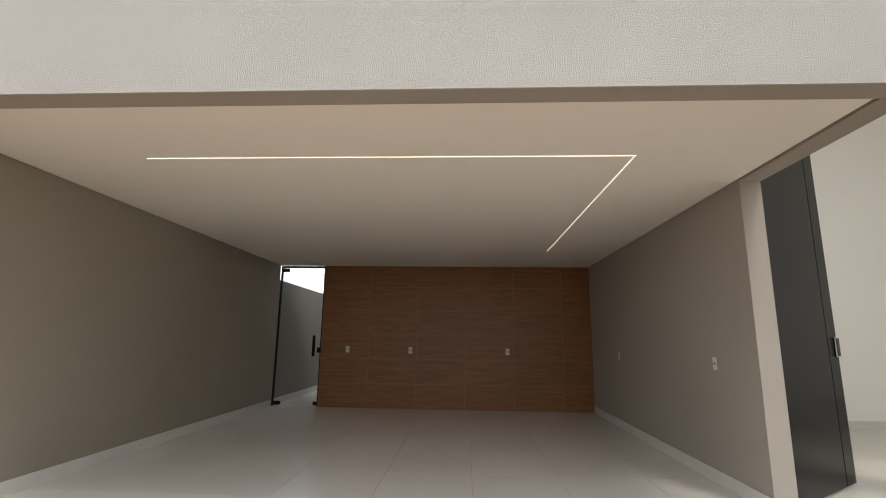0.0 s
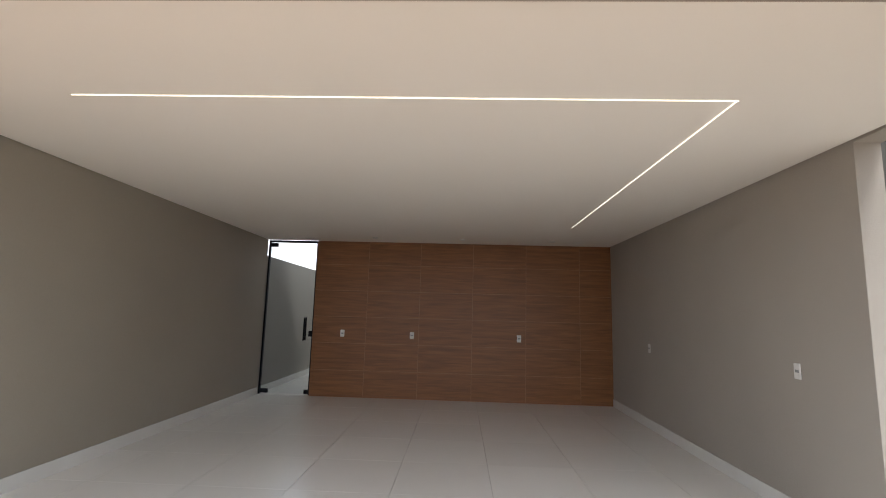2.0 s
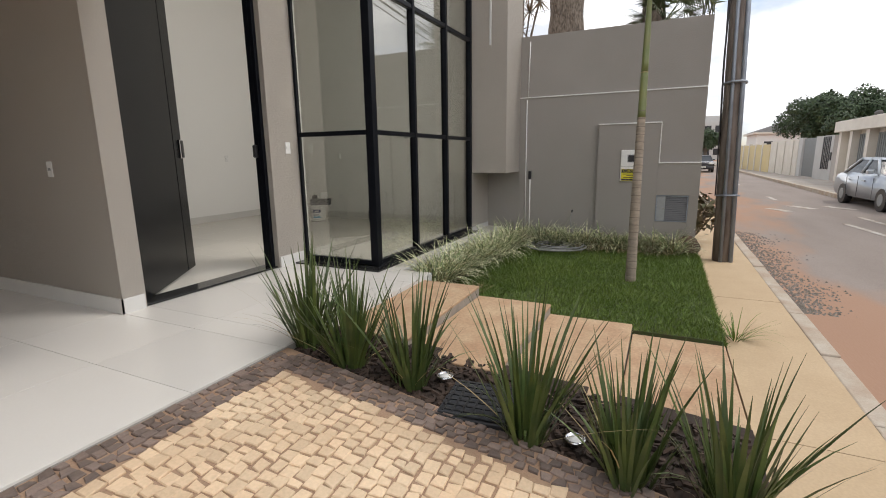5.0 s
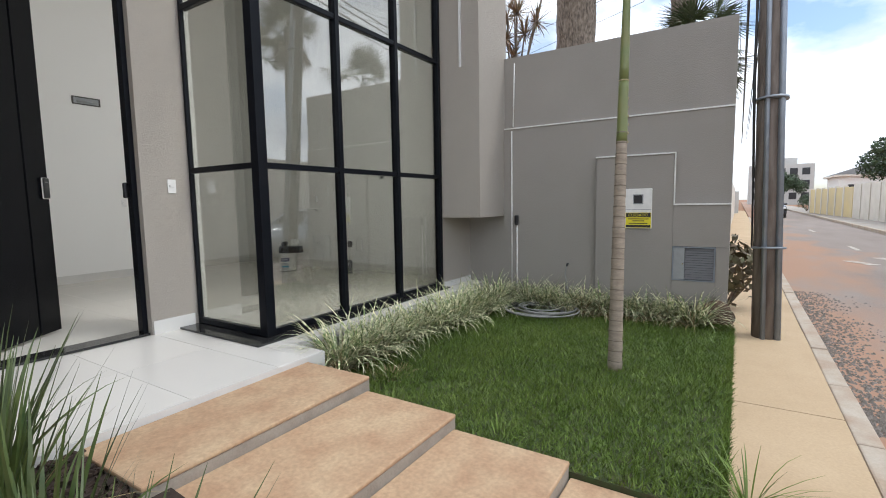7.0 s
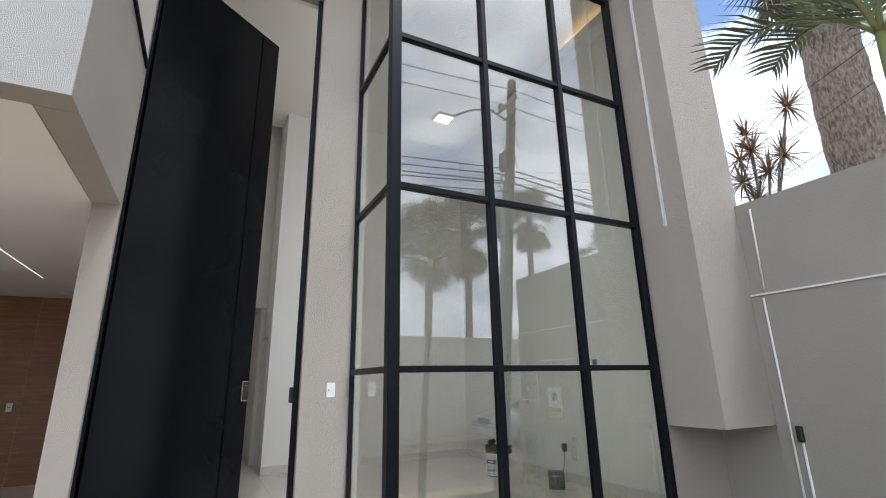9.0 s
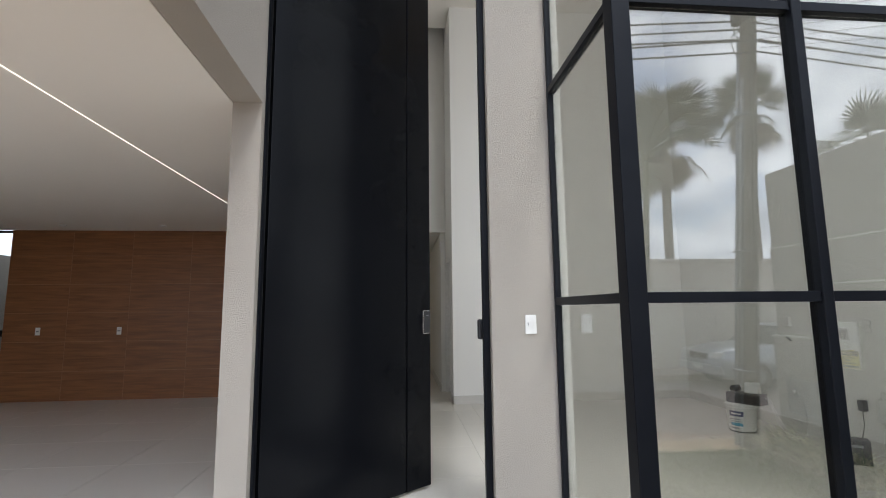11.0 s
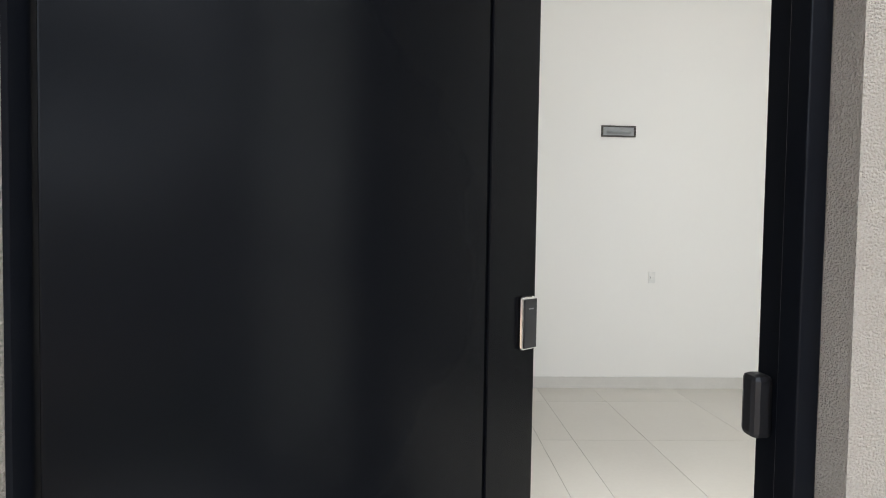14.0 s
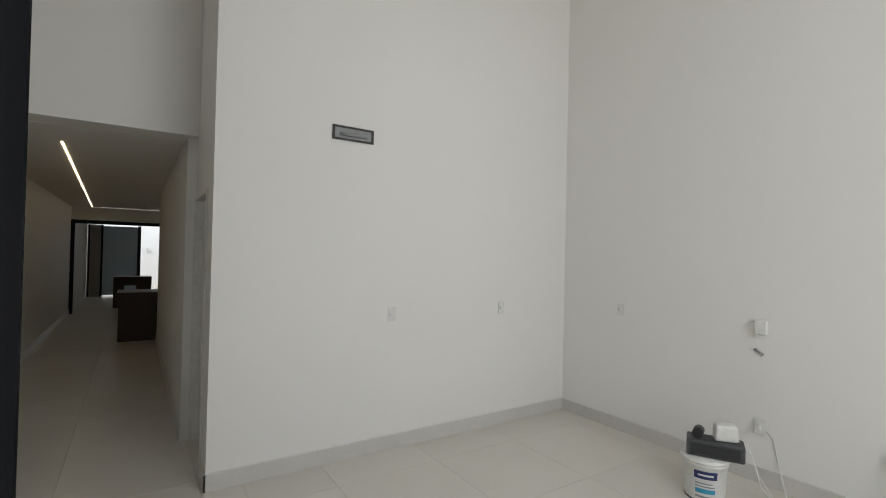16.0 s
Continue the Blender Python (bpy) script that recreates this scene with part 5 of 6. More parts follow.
# ---- across the street and beyond the wall ----
def far_walls():
    cream = material("cream boundary paint", (0.66, 0.615, 0.54), 0.8, second=(0.57, 0.52, 0.45), scale=1.5, grain=0.06, grain_scale=30)
    yellow = material("faded yellow boundary paint", (0.64, 0.51, 0.25), 0.85, second=(0.56, 0.46, 0.29), scale=1.2, grain=0.08, grain_scale=30)
    grey = material("light grey boundary paint", (0.50, 0.49, 0.47), 0.8, second=(0.44, 0.43, 0.41), scale=1.5, grain=0.05, grain_scale=30)
    gate = material("grey painted gate steel", (0.20, 0.21, 0.21), 0.5, grain=0.05)
    roof = material("weathered roof tile", (0.13, 0.12, 0.115), 0.85, second=(0.09, 0.085, 0.08), scale=3, grain=0.15, grain_scale=20)
    h = thing("portico_house", "cream house front with a flat portico and garage doors", "house", (15.8, -11.3, -0.31))
    part("wall", boxes((0, 11.5, -0.35, -0.2, 0, 2.9)), cream, h)
    part("fascia", boxes((-0.6, 11.8, -0.6, 0.25, 2.35, 2.85), bevel=0.02), cream, h)
    for x in (0.2, 2.6, 5.2, 7.6, 9.6, 11.1):
        part("pillar", B(x, x + 0.35, -0.19, 0.12, 0, 2.348), cream, h)
    for x in (0.7, 3.1, 5.7, 8.1):
        g = part("garage_door", B(x, x + 1.8, -0.198, -0.15, 0, 2.2), gate, h)
        for k in range(8):
            part("door_rib", B(x + 0.1 + 0.21 * k, x + 0.14 + 0.21 * k, -0.149, -0.13, 0.05, 2.15), gate, g)
    for x in (1.5, 4.5, 8.0):
        part("roof_vase", T([(x, -0.2, 2.851), (x, -0.2, 3.0), (x, -0.2, 3.1)], [0.10, 0.16, 0.08], 10), roof, h)
    part("upper_wall", B(1.0, 5.5, -5.0, -1.0, 2.4, 4.3), cream, h)
    part("parapet", B(0.9, 5.6, -5.1, -0.9, 4.301, 4.5), cream, h)
    w = thing("grey_fence_wall", "grey street wall with a louvred gate and dark slots", "street wall", (27.8, -11.15, -0.31), turn=4)
    part("wall", boxes((0.0, 2.4, -0.2, 0, 0, 2.25), (4.6, 5.2, -0.2, 0, 0, 2.25)), grey, w)
    for k in range(5):
        part("slot", B(0.35 + 0.22 * k, 0.45 + 0.22 * k, 0.001, 0.03, 0.55, 2.2), PLASTIC_BLACK, w)
    part("intercom", B(0.05, 0.22, 0.001, 0.04, 1.0, 1.4, bevel=0.01), PLASTIC_BLACK, w)
    g = part("gate", B(2.45, 4.55, -0.15, -0.10, 0.05, 2.2), gate, w, "grey louvred steel gate")
    for k in range(18):
        part("louvre", B(2.5, 4.5, -0.099, -0.08, 0.12 + 0.115 * k, 0.18 + 0.115 * k), gate, g)
    b = thing("panel_fence_wall", "cream street wall of upright concrete panels", "street wall", (33.1, -10.78, -0.31), turn=4)
    for k in range(7):
        part("panel", B(0.85 * k, 0.85 * k + 0.80, -0.18 + 0.04 * (k % 2), 0.04 * (k % 2), 0, 2.15), cream, b)
    y = thing("yellow_fence_wall", "faded yellow street wall with stained piers", "street wall", (39.2, -10.36, -0.31), turn=4)
    for k in range(6):
        part("panel", B(2.1 * k, 2.1 * k + 1.85, -0.18, 0, 0, 2.0), yellow, y)
        part("pier", B(2.1 * k + 1.86, 2.1 * k + 2.09, -0.2, 0.05, 0, 2.1), cream, y)
    v = thing("white_villa", "white two-storey villa with a dark hipped roof", "house", (100, -22, -0.6))
    part("wall", B(0, 12, -6, 4, 0, 4.9), material("white villa paint", (0.72, 0.71, 0.68), 0.8, grain=0.04), v)
    part("eaves", B(-0.6, 12.6, -6.6, 4.6, 4.901, 5.2), cream, v)
    bm = bmesh.new()
    q = [bm.verts.new(p) for p in ((-0.6, -6.6, 5.21), (12.6, -6.6, 5.21), (12.6, 4.6, 5.21), (-0.6, 4.6, 5.21), (4, -1, 7.3), (8, -1, 7.3))]
    for fc in ((0, 1, 5, 4), (1, 2, 5), (2, 3, 4, 5), (3, 0, 4), (3, 2, 1, 0)):
        bm.faces.new([q[i] for i in fc])
    part("roof", bm, roof, v)
    for yy in (-4.5, -1.5, 1.5):
        wd = part("window", B(-0.03, -0.001, yy, yy + 1.4, 2.4, 3.6), PLASTIC_BLACK, v)
        part("window_frame", boxes((-0.05, -0.031, yy, yy + 0.06, 2.4, 3.6), (-0.05, -0.031, yy + 1.34, yy + 1.4, 2.4, 3.6)), PLASTIC_WHITE, wd)
    a = thing("apartment_block", "distant grey concrete apartment block", "building", (130, -18, -0.6))
    part("wall", B(0, 10, 0, 12, 0, 9.0), grey, a)
    part("stair_tower", B(2, 6, 3, 7, 9.001, 10.5), grey, a)
    for r in range(3):
        for k in range(5):
            part("window", B(-0.05, -0.001, 0.8 + 2.2 * k, 2.2 + 2.2 * k, 1.2 + 2.7 * r, 2.7 + 2.7 * r), PLASTIC_BLACK, a)
    o = thing("opposite_wall", "cream street wall opposite the house", "street wall", (-25, -11.4, -0.31))
    part("wall", B(0, 40.5, -0.2, 0, 0, 2.9), cream, o)
    part("coping", B(-0.1, 39.5, -0.28, 0.06, 2.901, 3.0), cream, o)
    n = thing("neighbour_wall", "pale street wall of the next plots", "street wall", (9.5, -3.9, -0.31))
    part("wall", B(0, 40, 0, 0.2, 0, 2.2), cream, n)
    part("low_wall", B(40.5, 90, -0.3, 0, 0, 2.0), grey, n)


far_walls()


def leafy(rng, lobes, leaf=0.16, per=900):
    """A crown of many small leaf clumps spread over uneven lobes, with gaps."""
    vs, fs = [], []
    for cx, cy, cz, r in lobes:
        for _ in range(int(per * r * r)):
            d = Vector((rng.gauss(0, 1), rng.gauss(0, 1), rng.gauss(0, 0.8))).normalized()
            k = r * (0.72 + 0.33 * rng.random() ** 0.6) * (1 + 0.18 * math.sin(5 * d.x + 3 * d.z + cx) * math.cos(4 * d.y))
            p = Vector((cx, cy, cz)) + d * k
            u = Vector((rng.gauss(0, 1), rng.gauss(0, 1), rng.gauss(0, 1))).normalized()
            w = u.cross(d if abs(u.dot(d)) < 0.95 else Vector((0, 0, 1))).normalized()
            s = leaf * rng.uniform(0.6, 1.4)
            o = len(vs)
            vs += [p - u * s, p + w * s * 0.5, p + u * s, p - w * s * 0.5]
            fs.append((o, o + 1, o + 2, o + 3))
    return vs, fs


def street_tree(at, seed, height, spread, label):
    rng = random.Random(seed)
    t = thing("street_tree", label, "tree", at, "street trees")
    bm = bmesh.new()
    tube(bm, [(0, 0, 0), (0.1, 0, height * 0.3), (0.0, 0.1, height * 0.55)], [0.28, 0.2, 0.14], 9)
    lobes = []
    for k in range(17):
        a = k * 2.4 + rng.uniform(-0.4, 0.4)
        r = spread * (0.2 + 0.75 * rng.random())
        c = (r * math.cos(a), r * math.sin(a), height * rng.uniform(0.5, 1.0 - 0.28 * r / spread), spread * rng.uniform(0.15, 0.36))
        lobes.append(c)
        tube(bm, [(0, 0.05, height * 0.4), (c[0] * 0.5, c[1] * 0.5, height * 0.55), c[:3]], [0.12, 0.07, 0.02], 6)
    part("trunk", bm, BARK_THICK, t)
    raw("crown", *leafy(rng, lobes, 0.12, 1100), FOLIAGE, t)


street_tree((48, -16.8, -0.6), 1, 6.8, 4.2, "dense dark green tree behind the street walls")
street_tree((56, -18.5, -0.6), 2, 7.0, 4.8, "dense dark green tree behind the street walls")
street_tree((44, -16.6, -0.6), 3, 5.4, 3.0, "rounded green tree behind the street walls")
street_tree((66, -8.0, -0.6), 4, 4.8, 2.6, "distant green street tree")


def bush(at, seed, r, label, mat):
    rng = random.Random(seed)
    t = thing("bush", label, "bush", at, "bushes")
    bm = bmesh.new()
    for k in range(7):
        a = k * 0.9
        tube(bm, [(0, 0, 0), (0.5 * r * math.cos(a), 0.5 * r * math.sin(a), r * 0.7), (0.8 * r * math.cos(a), 0.8 * r * math.sin(a), r * 1.2)], [0.02, 0.014, 0.005], 5)
    part("stems", bm, BARK_THICK, t)
    raw("leaves", *leafy(rng, [(0, 0, r, r * 0.8), (r * 0.4, 0.1, r * 1.3, r * 0.55), (-r * 0.4, -0.1, r * 1.1, r * 0.5)], 0.06, 1800), mat, t)


bush((6.6, -4.1, -0.31), 11, 0.5, "reddish-brown bush at the end of the boundary wall", material("reddish brown leaf", (0.13, 0.075, 0.045), 0.6, second=(0.07, 0.08, 0.03), scale=4, vary=0.4, island=True))
bush((58, -9.9, -0.31), 12, 0.9, "small street bush far off", FOLIAGE)


DEAD_LEAF = material("dead brown palm leaf", (0.17, 0.125, 0.085), 0.8, second=(0.27, 0.20, 0.13), scale=5, vary=0.4, island=True)


def fan_leaf(rng, r, n=24):
    """A fan palm leaf along +x on a stalk."""
    vs, fs = [], []
    for k in range(n):
        a = radians(-105 + 210 * k / (n - 1))
        d = Vector((math.cos(a), math.sin(a), 0.10 * math.cos(3 * a)))
        s = Vector((-math.sin(a), math.cos(a), 0))
        L = r * (0.75 + 0.25 * math.cos(a)) * rng.uniform(0.9, 1.05)
        o = len(vs)
        b = Vector((r * 0.9, 0, 0))
        vs += [b, b + d * L * 0.5 + s * 0.028 * r, b + d * L - Vector((0, 0, 0.22 * L)), b + d * L * 0.5 - s * 0.028 * r]
        fs.append((o, o + 1, o + 2, o + 3))
    o = len(vs)
    vs += [Vector((0, 0.02, 0)), Vector((r * 0.9, 0.012, 0)), Vector((r * 0.9, -0.012, 0)), Vector((0, -0.02, 0))]
    fs.append((o, o + 1, o + 2, o + 3))
    return vs, fs


def fan_palm(at, seed, height, r0, r1, leaf_r, label, leaves=26, skirt=True):
    rng = random.Random(seed)
    t = thing("fan_palm", label, "palm tree", at, "fan palms")
    n = 30
    pts = [(0.15 * (k / n) ** 2, 0, height * k / n) for k in range(n + 1)]
    rad = [(r0 + (r1 - r0) * k / n) * (1 + 0.07 * (k % 2) + 0.04 * rng.random()) for k in range(n + 1)]
    part("trunk", T(pts, rad, 16), BARK_THICK, t)
    vs, fs = [], []
    for k in range(1100):
        u = rng.uniform(0.25, 1.0)
        a = rng.uniform(0, 6.28)
        rr = r0 + (r1 - r0) * u
        p = Vector((0.15 * u * u + rr * math.cos(a), rr * math.sin(a), height * u))
        s = Vector((-math.sin(a), math.cos(a), 0)) * rng.uniform(0.010, 0.026)
        out = rng.uniform(0.02, 0.055)
        e = p + Vector((math.cos(a) * out, math.sin(a) * out, rng.uniform(0.08, 0.22)))
        o = len(vs)
        vs += [p - s, p + s, e]
        fs.append((o, o + 1, o + 2))
    tagged(raw("fibrous_bark", vs, fs, BARK_THICK, t), kind="stuff")
    vs, fs, dv, df = [], [], [], []
    for k in range(leaves):
        dead = skirt and k % 4 == 0
        v, f = fan_leaf(rng, leaf_r * rng.uniform(0.85, 1.1))
        el = rng.uniform(-75, -45) if dead else rng.uniform(-25, 75)
        m = Matrix.Translation((0.15, 0, height - (0.3 if dead else 0))) @ pose(0, 0, 0, 0, 0, rng.uniform(0, 360)) @ pose(0, 0, 0, 0, -el, 0) @ pose(0, 0, 0, rng.uniform(-30, 30), 0, 0)
        tv, tf = (dv, df) if dead else (vs, fs)
        tf += [tuple(i + len(tv) for i in q) for q in f]
        tv += [tuple(m @ x) for x in v]
    raw("crown", vs, fs, FROND_FAR, t)
    if dv:
        raw("dead_skirt", dv, df, DEAD_LEAF, t)


fan_palm((8.05, -1.68, -0.6), 31, 8.4, 0.34, 0.30, 0.9, "thick shaggy palm trunk behind the boundary wall", 30)
fan_palm((9.6, -3.2, -0.6), 32, 9.5, 0.22, 0.18, 1.0, "slender palm behind the boundary wall", 24)
fan_palm((9.45, -3.45, -0.6), 36, 4.5, 0.10, 0.08, 0.55, "small spiky fan palm on the next plot", 26, False)
fan_palm((12.0, -3.3, -0.6), 38, 4.5, 0.11, 0.09, 0.65, "small spiky fan palm on the next plot", 26, False)
fan_palm((8.4, -14.2, -0.6), 33, 7.5, 0.15, 0.12, 1.0, "dense fan palm behind the opposite street wall", 90)
fan_palm((10.1, -14.0, -0.6), 34, 8.0, 0.15, 0.12, 1.05, "dense fan palm behind the opposite street wall", 90)
fan_palm((12.9, -13.5, -0.6), 35, 8.8, 0.14, 0.11, 0.85, "tall thin fan palm behind the opposite street wall", 64)
fan_palm((18.6, -14.6, -0.6), 37, 7.8, 0.14, 0.11, 1.3, "tall thin fan palm over the portico house", 26)
feather_palm("garden_palm", "bushy feather palm behind the portico house", (21.5, -14.0, -0.6), (0.2, 0, 4.2), (0.16, 0.12), 0, 18, 2.4, 41, leaf=FROND_FAR, leaf_w=0.05, rise=(-10, 70))
feather_palm("garden_palm", "bushy feather palm behind the portico house", (17.3, -13.6, -0.6), (0.2, 0, 4.8), (0.16, 0.12), 0, 18, 2.4, 42, leaf=FROND_FAR, leaf_w=0.05, rise=(-10, 70))


def dracaena(at, seed):
    rng = random.Random(seed)
    t = thing("dracaena", "spiky branching dracaena behind the boundary wall", "shrub", at)
    vs, fs = [], []
    for dx, dy, z in ((0.0, -0.43, 4.90), (0.1, 0.12, 4.83), (-0.1, -0.01, 4.51), (0.1, -0.24, 4.39), (0.0, -0.09, 4.22), (-0.1, 0.16, 4.16), (0.2, 0.3, 4.6), (0.0, 0.08, 3.93)):
        bm = bmesh.new()
        tip = (dx, dy, z)
        tube(bm, [(0, 0.05, 0), (0.02, 0.05, 3.0), (0.6 * dx, 0.05 + 0.5 * (dy - 0.05), 0.4 * 3.0 + 0.6 * z), tip], [0.030, 0.024, 0.016, 0.012], 6)
        part("stem", bm, BARK_THICK, t)
        v, f = blades(rng, 64, 0.015, 0.20, 0.34, 0.020, 0.1, 2.4, 0.3, 3, tip)
        fs += [tuple(i + len(vs) for i in q) for q in f]
        vs += v
    raw("leaves", vs, fs, material("dracaena leaf", (0.17, 0.16, 0.085), 0.5, second=(0.30, 0.17, 0.11), scale=6, vary=0.4, island=True), t)


dracaena((6.6, -1.25, -0.6), 14)


def sedan(at, turn, paint, label):
    c = thing("car", label, "car", at, "parked cars", turn)
    prof = [(-2.05, 0.45), (-2.08, 0.62), (-2.0, 0.80), (-1.35, 0.92), (-0.75, 0.96), (0.9, 0.95), (1.45, 0.93), (1.95, 0.90), (2.05, 0.70), (2.05, 0.45), (1.85, 0.25), (-1.9, 0.25)]
    bm = bmesh.new()

    def loft(profile, w_of):
        ls = [bm.verts.new((x, -w_of(z), z)) for x, z in profile]
        rs = [bm.verts.new((x, w_of(z), z)) for x, z in profile]
        bm.faces.new(ls)
        bm.faces.new(rs[::-1])
        n = len(profile)
        for i in range(n):
            bm.faces.new((ls[i], rs[i], rs[(i + 1) % n], ls[(i + 1) % n]))

    loft(prof, lambda z: 0.80 if z < 0.7 else 0.80 - 0.25 * (z - 0.7))
    bmesh.ops.bevel(bm, geom=list(bm.edges), offset=0.045, segments=3, affect="EDGES")
    for f in bm.faces:
        f.smooth = True
    body = part("body", bm, paint, c)
    glass = material("dark car glass", (0.03, 0.035, 0.04), 0.08, second=(0.04, 0.045, 0.05), scale=3)
    bm = bmesh.new()
    loft([(-0.80, 0.93), (-0.25, 1.34), (0.75, 1.36), (1.40, 0.94)], lambda z: 0.74 - 0.42 * (z - 0.93))
    part("cabin_glass", bm, glass, c)
    bm = bmesh.new()
    loft([(-0.32, 1.335), (-0.2, 1.385), (0.68, 1.40), (0.82, 1.35), (0.75, 1.33), (-0.25, 1.32)], lambda z: 0.74 - 0.40 * (z - 0.93))
    part("roof", bm, paint, c)
    for sg in (-1, 1):
        for x0, z0, x1, z1 in ((-0.83, 0.93, -0.28, 1.35), (0.22, 0.95, 0.18, 1.36), (1.42, 0.94, 0.76, 1.37)):
            part("pillar", T([(x0, sg * 0.745, z0), (x1, sg * 0.575, z1)], 0.035, 6), paint, c)
        part("mirror", B(-0.62, -0.45, sg * 0.84 - 0.07, sg * 0.84 + 0.07, 0.95, 1.07, bevel=0.03), paint, c)
        part("headlight", B(-2.06, -1.86, sg * 0.58 - 0.16, sg * 0.58 + 0.16, 0.66, 0.80, bevel=0.03), PLASTIC_WHITE, c)
        part("tail_light", B(1.92, 2.065, sg * 0.62 - 0.12, sg * 0.62 + 0.12, 0.66, 0.86, bevel=0.02), material("red lamp plastic", (0.30, 0.02, 0.02), 0.3), c)
        part("door_seam", boxes((-0.72, -0.705, sg * 0.80 - 0.004, sg * 0.80 + 0.004, 0.3, 0.86), (0.25, 0.265, sg * 0.80 - 0.004, sg * 0.80 + 0.004, 0.3, 0.86), (1.05, 1.065, sg * 0.80 - 0.004, sg * 0.80 + 0.004, 0.5, 0.86)), PLASTIC_BLACK, c)
        for x in (-0.1, 0.9):
            part("door_handle", B(x - 0.09, x + 0.09, sg * 0.80 - 0.02, sg * 0.80 + 0.02, 0.74, 0.77, bevel=0.008), paint, c)
        for x in (-1.28, 1.27):
            wh = part("wheel", T([(x, sg * 0.62, 0.30), (x, sg * 0.81, 0.30)], 0.30, 24), PLASTIC_BLACK, c, "black rubber tyre")
            part("rim", T([(x, sg * 0.805, 0.30), (x, sg * 0.822, 0.30)], [0.17, 0.15], 20), PLASTIC_GREY, wh)
    part("grille", B(-2.10, -2.04, -0.32, 0.32, 0.62, 0.76, bevel=0.01), PLASTIC_BLACK, c)
    part("bumper", B(-2.12, -1.95, -0.76, 0.76, 0.32, 0.52, bevel=0.04), paint, c)
    part("number_plate", B(-2.135, -2.122, -0.2, 0.2, 0.40, 0.50), PLASTIC_WHITE, c)


SILVER = material("silver car paint", (0.42, 0.45, 0.48), 0.28, 0.35, second=(0.40, 0.43, 0.46), scale=3, coat=0.6)
sedan((15.2, -9.55, -0.43), 3, SILVER, "silver four-door sedan parked across the street")
sedan((9.95, -9.32, -0.43), 2, SILVER, "silver hatch-backed sedan parked across the street")
sedan((44, -6.4, -0.43), 0, material("black car paint", (0.02, 0.02, 0.025), 0.25, second=(0.03, 0.03, 0.035), scale=3, coat=0.6), "small dark car far down the street")

# ---- pieces of floors and walls ----
def tile_mesh(name, w, d, h, mat, ch=0.0004):
    bm = bmesh.new()
    box(bm, 0, w, 0, d, -h, 0)
    es = [e for e in bm.edges if all(v.co.z > -1e-6 for v in e.verts)]
    bmesh.ops.bevel(bm, geom=es, offset=ch, segments=1, affect="EDGES")
    me = bpy.data.meshes.new(name)
    bmesh.ops.recalc_face_normals(bm, faces=bm.faces)
    bm.to_mesh(me)
    bm.free()
    me.materials.append(mat)
    return me


def tiled(parent, x0, x1, y0, y1, pitch, ox, oy, mat, gap=0.0026):
    made = {}
    i0, i1 = math.floor((x0 - ox) / pitch), math.ceil((x1 - ox) / pitch)
    j0, j1 = math.floor((y0 - oy) / pitch), math.ceil((y1 - oy) / pitch)
    for i in range(i0, i1):
        for j in range(j0, j1):
            a, b = max(x0, ox + i * pitch), min(x1, ox + (i + 1) * pitch)
            c, d = max(y0, oy + j * pitch), min(y1, oy + (j + 1) * pitch)
            if b - a < 0.03 or d - c < 0.03:
                continue
            key = (round(b - a - gap, 3), round(d - c - gap, 3))
            if key not in made:
                made[key] = tile_mesh("tile", *key, 0.012, mat)
            shared("tile", made[key], parent, pose(a + gap / 2, c + gap / 2, 0))


floor_g = tagged(new("floor_garage"), "polished off-white porcelain floor tiles of the garage", "floor", kind="structure")
tiled(floor_g, -6.09, -0.0, -1.6, 5.1, 0.84, 0.21, -1.609, PORCELAIN)
tiled(floor_g, 0.0, 1.65, -1.6, 0.02, 0.84, 0.21, -1.609, PORCELAIN)
tiled(floor_g, 1.65, 2.06, -1.6, 0.0, 0.84, 0.21, -1.609, PORCELAIN)
tiled(floor_g, 2.06, 4.72, -1.26, -1.0, 0.84, 0.21, -1.609, PORCELAIN)
tiled(floor_g, -6.09, -5.18, 5.1, 15.8, 0.84, 0.21, -1.609, PORCELAIN)
floor_l = tagged(new("floor_living"), "satin ivory porcelain floor tiles of the living room", "floor", kind="structure")
tiled(floor_l, 0.18, 2.06, 0.20, 4.2, 0.845, 1.795, 2.775, PORCELAIN_IN, 0.0017)
tiled(floor_l, 2.06, 5.41, -0.9, 4.02, 0.845, 1.795, 2.775, PORCELAIN_IN, 0.0017)
tiled(floor_l, 0.03, 1.95, 4.2, 10.4, 0.845, 1.795, 2.775, PORCELAIN_IN, 0.0017)
tiled(floor_l, 0.03, 3.6, 10.4, 22, 0.845, 1.795, 2.775, PORCELAIN_IN, 0.0017)


def wall_tiles():
    made = {}
    xs = [-5.18, -4.245, -3.32, -2.395, -1.47, -0.545, -0.002]
    zs = [0.0, 0.45, 0.91, 1.365, 1.82, 2.28, 2.705]
    for a, b in zip(xs, xs[1:]):
        for z0, z1 in zip(zs, zs[1:]):
            key = (round(b - a - 0.006, 3), round(z1 - z0 - 0.006, 3))
            if key not in made:
                made[key] = tile_mesh("wall_tile", *key, 0.010, WOOD)
            shared("wall_tile", made[key], wood_wall, pose(a + 0.003, 5.102, z0 + 0.003, 90))


wall_tiles()


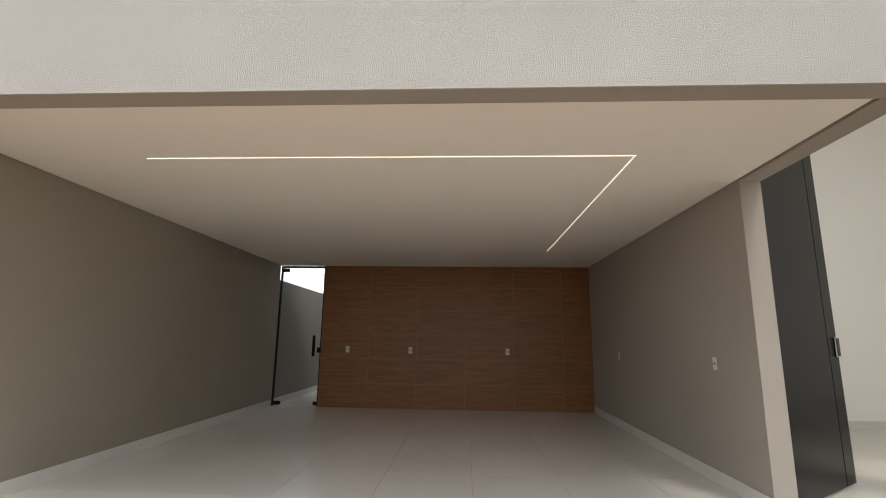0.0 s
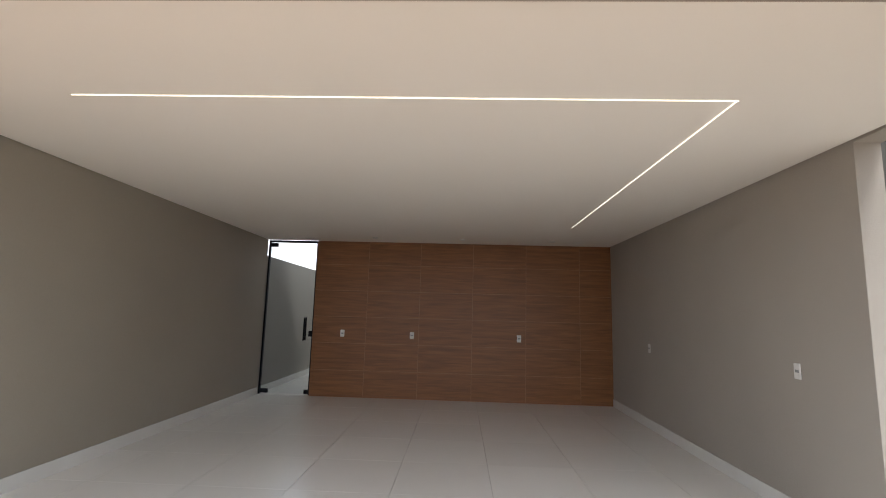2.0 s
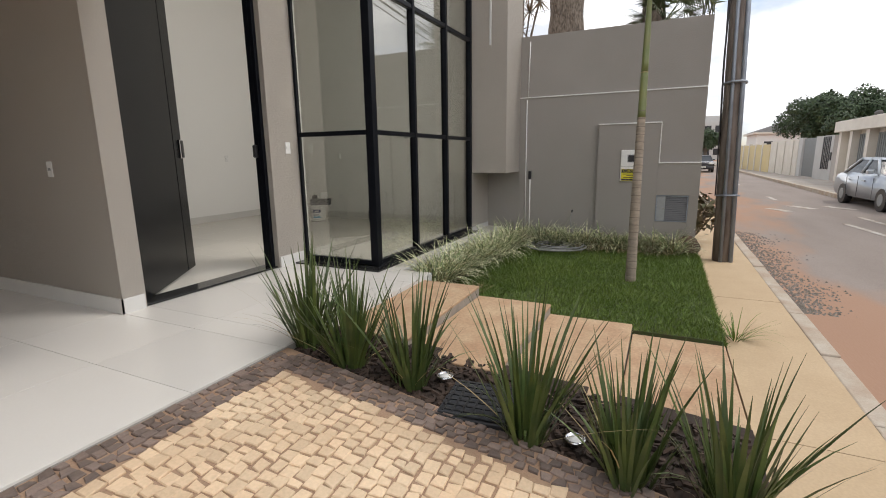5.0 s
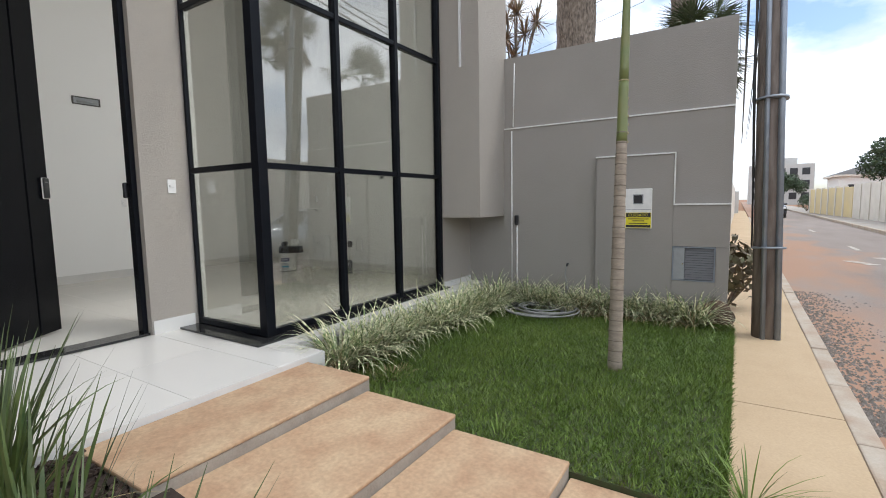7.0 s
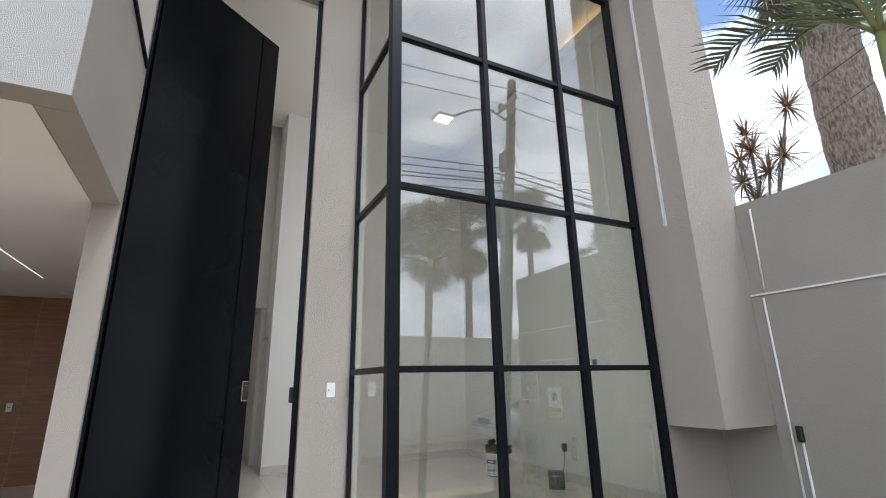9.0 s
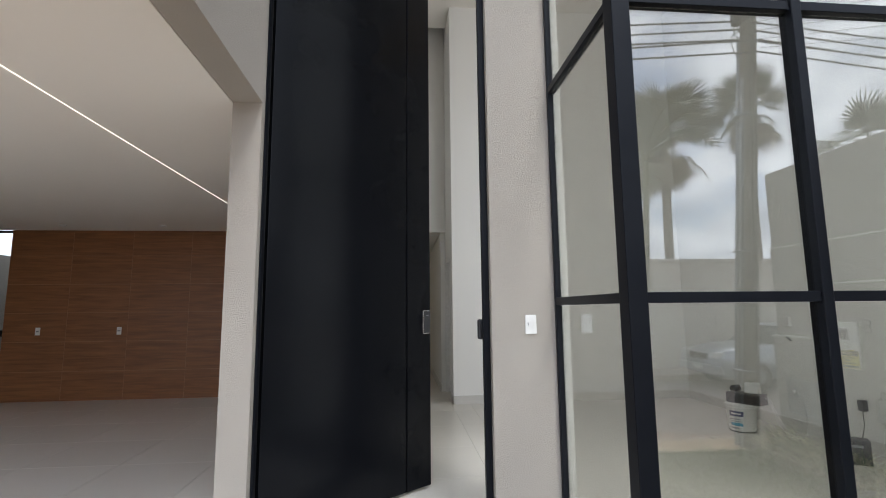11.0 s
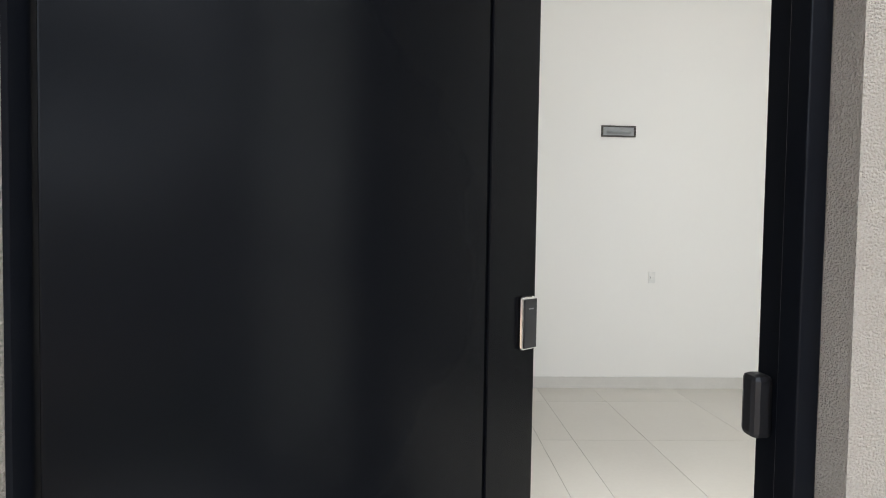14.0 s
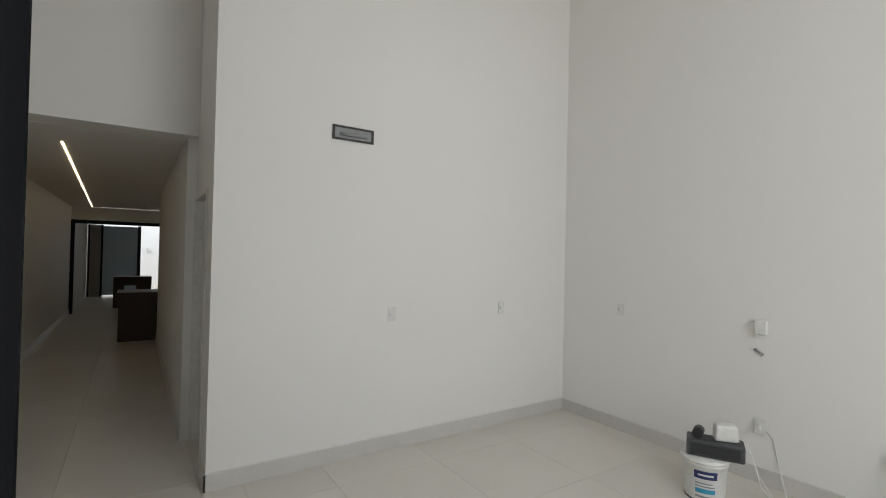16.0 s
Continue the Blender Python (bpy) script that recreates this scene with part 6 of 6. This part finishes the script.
# ---- stone setts of the driveway ----
def setts():
    rng = random.Random(17)

    def courses(depth, ang, reach):
        """Uneven rows of split stones, each with its own length and skew."""
        ca, sa = math.cos(ang), math.sin(ang)
        v = -reach
        while v < reach:
            d = depth * rng.uniform(0.90, 1.12)
            u = -reach + rng.uniform(0, depth)
            while u < reach:
                w = depth * rng.uniform(0.78, 1.30)
                wave = 0.05 * math.sin(u * 1.5 + v * 0.5) + 0.014 * math.sin(u * 5.1)
                j = [rng.uniform(-0.0085, 0.0085) for _ in range(8)]
                quad = [(u + j[0], v + wave + j[1]), (u + w + j[2], v + wave + j[3]), (u + w + j[4], v + d + wave + j[5]), (u + j[6], v + d + wave + j[7])]
                yield [(ca * x - sa * y - 2.0, -3.2 + sa * x + ca * y) for x, y in quad]
                u += w
            v += d

    def stone(quad, gap):
        cx, cy = sum(q[0] for q in quad) / 4, sum(q[1] for q in quad) / 4
        hz = rng.uniform(-0.003, 0.004)
        tx, ty = rng.uniform(-0.04, 0.04), rng.uniform(-0.04, 0.04)
        vs = []
        for k, (sc, dz) in enumerate(((1.0, -0.03), (0.98, -0.003), (0.84, 0.001))):
            for x, y in quad:
                d = math.hypot(x - cx, y - cy)
                f = max(0.2, (d - gap) / d) * sc
                X, Y = cx + (x - cx) * f, cy + (y - cy) * f
                vs.append((X, Y, drive_z(Y) + dz + hz + tx * (X - cx) + ty * (Y - cy)))
        fs = [(8, 9, 10, 11)]
        for r in (0, 4):
            fs += [(r + k, r + (k + 1) % 4, r + 4 + (k + 1) % 4, r + 4 + k) for k in range(4)]
        return vs, fs, cx, cy

    near, far, dark_near, dark_far = [], [], [], []
    for quad in courses(0.063, 0.05, 5.2):
        vs, fs, cx, cy = stone(quad, rng.uniform(0.0035, 0.0062))
        inner = edge_x(cy) - 0.216
        if not (-6.2 < cx < inner and -4.72 < cy < -1.822):
            continue
        (near if cx > -1.85 and -3.55 < cy else far).append((vs, fs))
    near.sort(key=lambda s: (s[0][0][0] + 0.6) ** 2 + (s[0][0][1] + 2.6) ** 2)
    far += near[300:]
    near = near[:300]
    p = 0.058
    shift = [rng.uniform(0, p) for _ in range(8)]
    for k in range(125):
        for r in range(4):
            x = -0.02 - k * p - shift[r]
            y = -1.608 - r * 0.048
            if x - p > -6.2:
                j = [rng.uniform(-0.011, 0.011) for _ in range(8)]
                vs, fs, cx, cy = stone([(x - p + j[0], y - 0.048 + j[1]), (x + j[2], y - 0.048 + j[3]), (x + j[4], y + j[5]), (x - p + j[6], y + j[7])], 0.0062)
                (dark_near if cx > -1.9 else dark_far).append((vs, fs))
    for k in range(-3, 46):
        for r in range(4):
            y = -1.80 - k * p - shift[4 + r]
            if y > -1.68:
                continue
            x = edge_x(y) - r * 0.048
            j = [rng.uniform(-0.011, 0.011) for _ in range(8)]
            vs, fs, cx, cy = stone([(x - 0.048 + j[0], y - p + j[1]), (x + j[2], y - p + j[3]), (x + j[4], y + j[5]), (x - 0.048 + j[6], y + j[7])], 0.0062)
            (dark_near if cy > -4.0 else dark_far).append((vs, fs))
    dark_far += dark_near[260:]
    dark_near = dark_near[:260]
    for vs, fs in near:
        raw("sett", vs, fs, COBBLE, drive_bed)
    for vs, fs in dark_near:
        raw("dark_sett", vs, fs, BASALT, drive_bed)
    for name, rows, mat in (("beige_setts", far, COBBLE_ALL), ("dark_setts", dark_far, BASALT_ALL)):
        av, af = [], []
        for vs, fs in rows:
            af += [tuple(i + len(av) for i in q) for q in fs]
            av += vs
        tagged(raw(name, av, af, mat, drive_bed), kind="stuff")


setts()
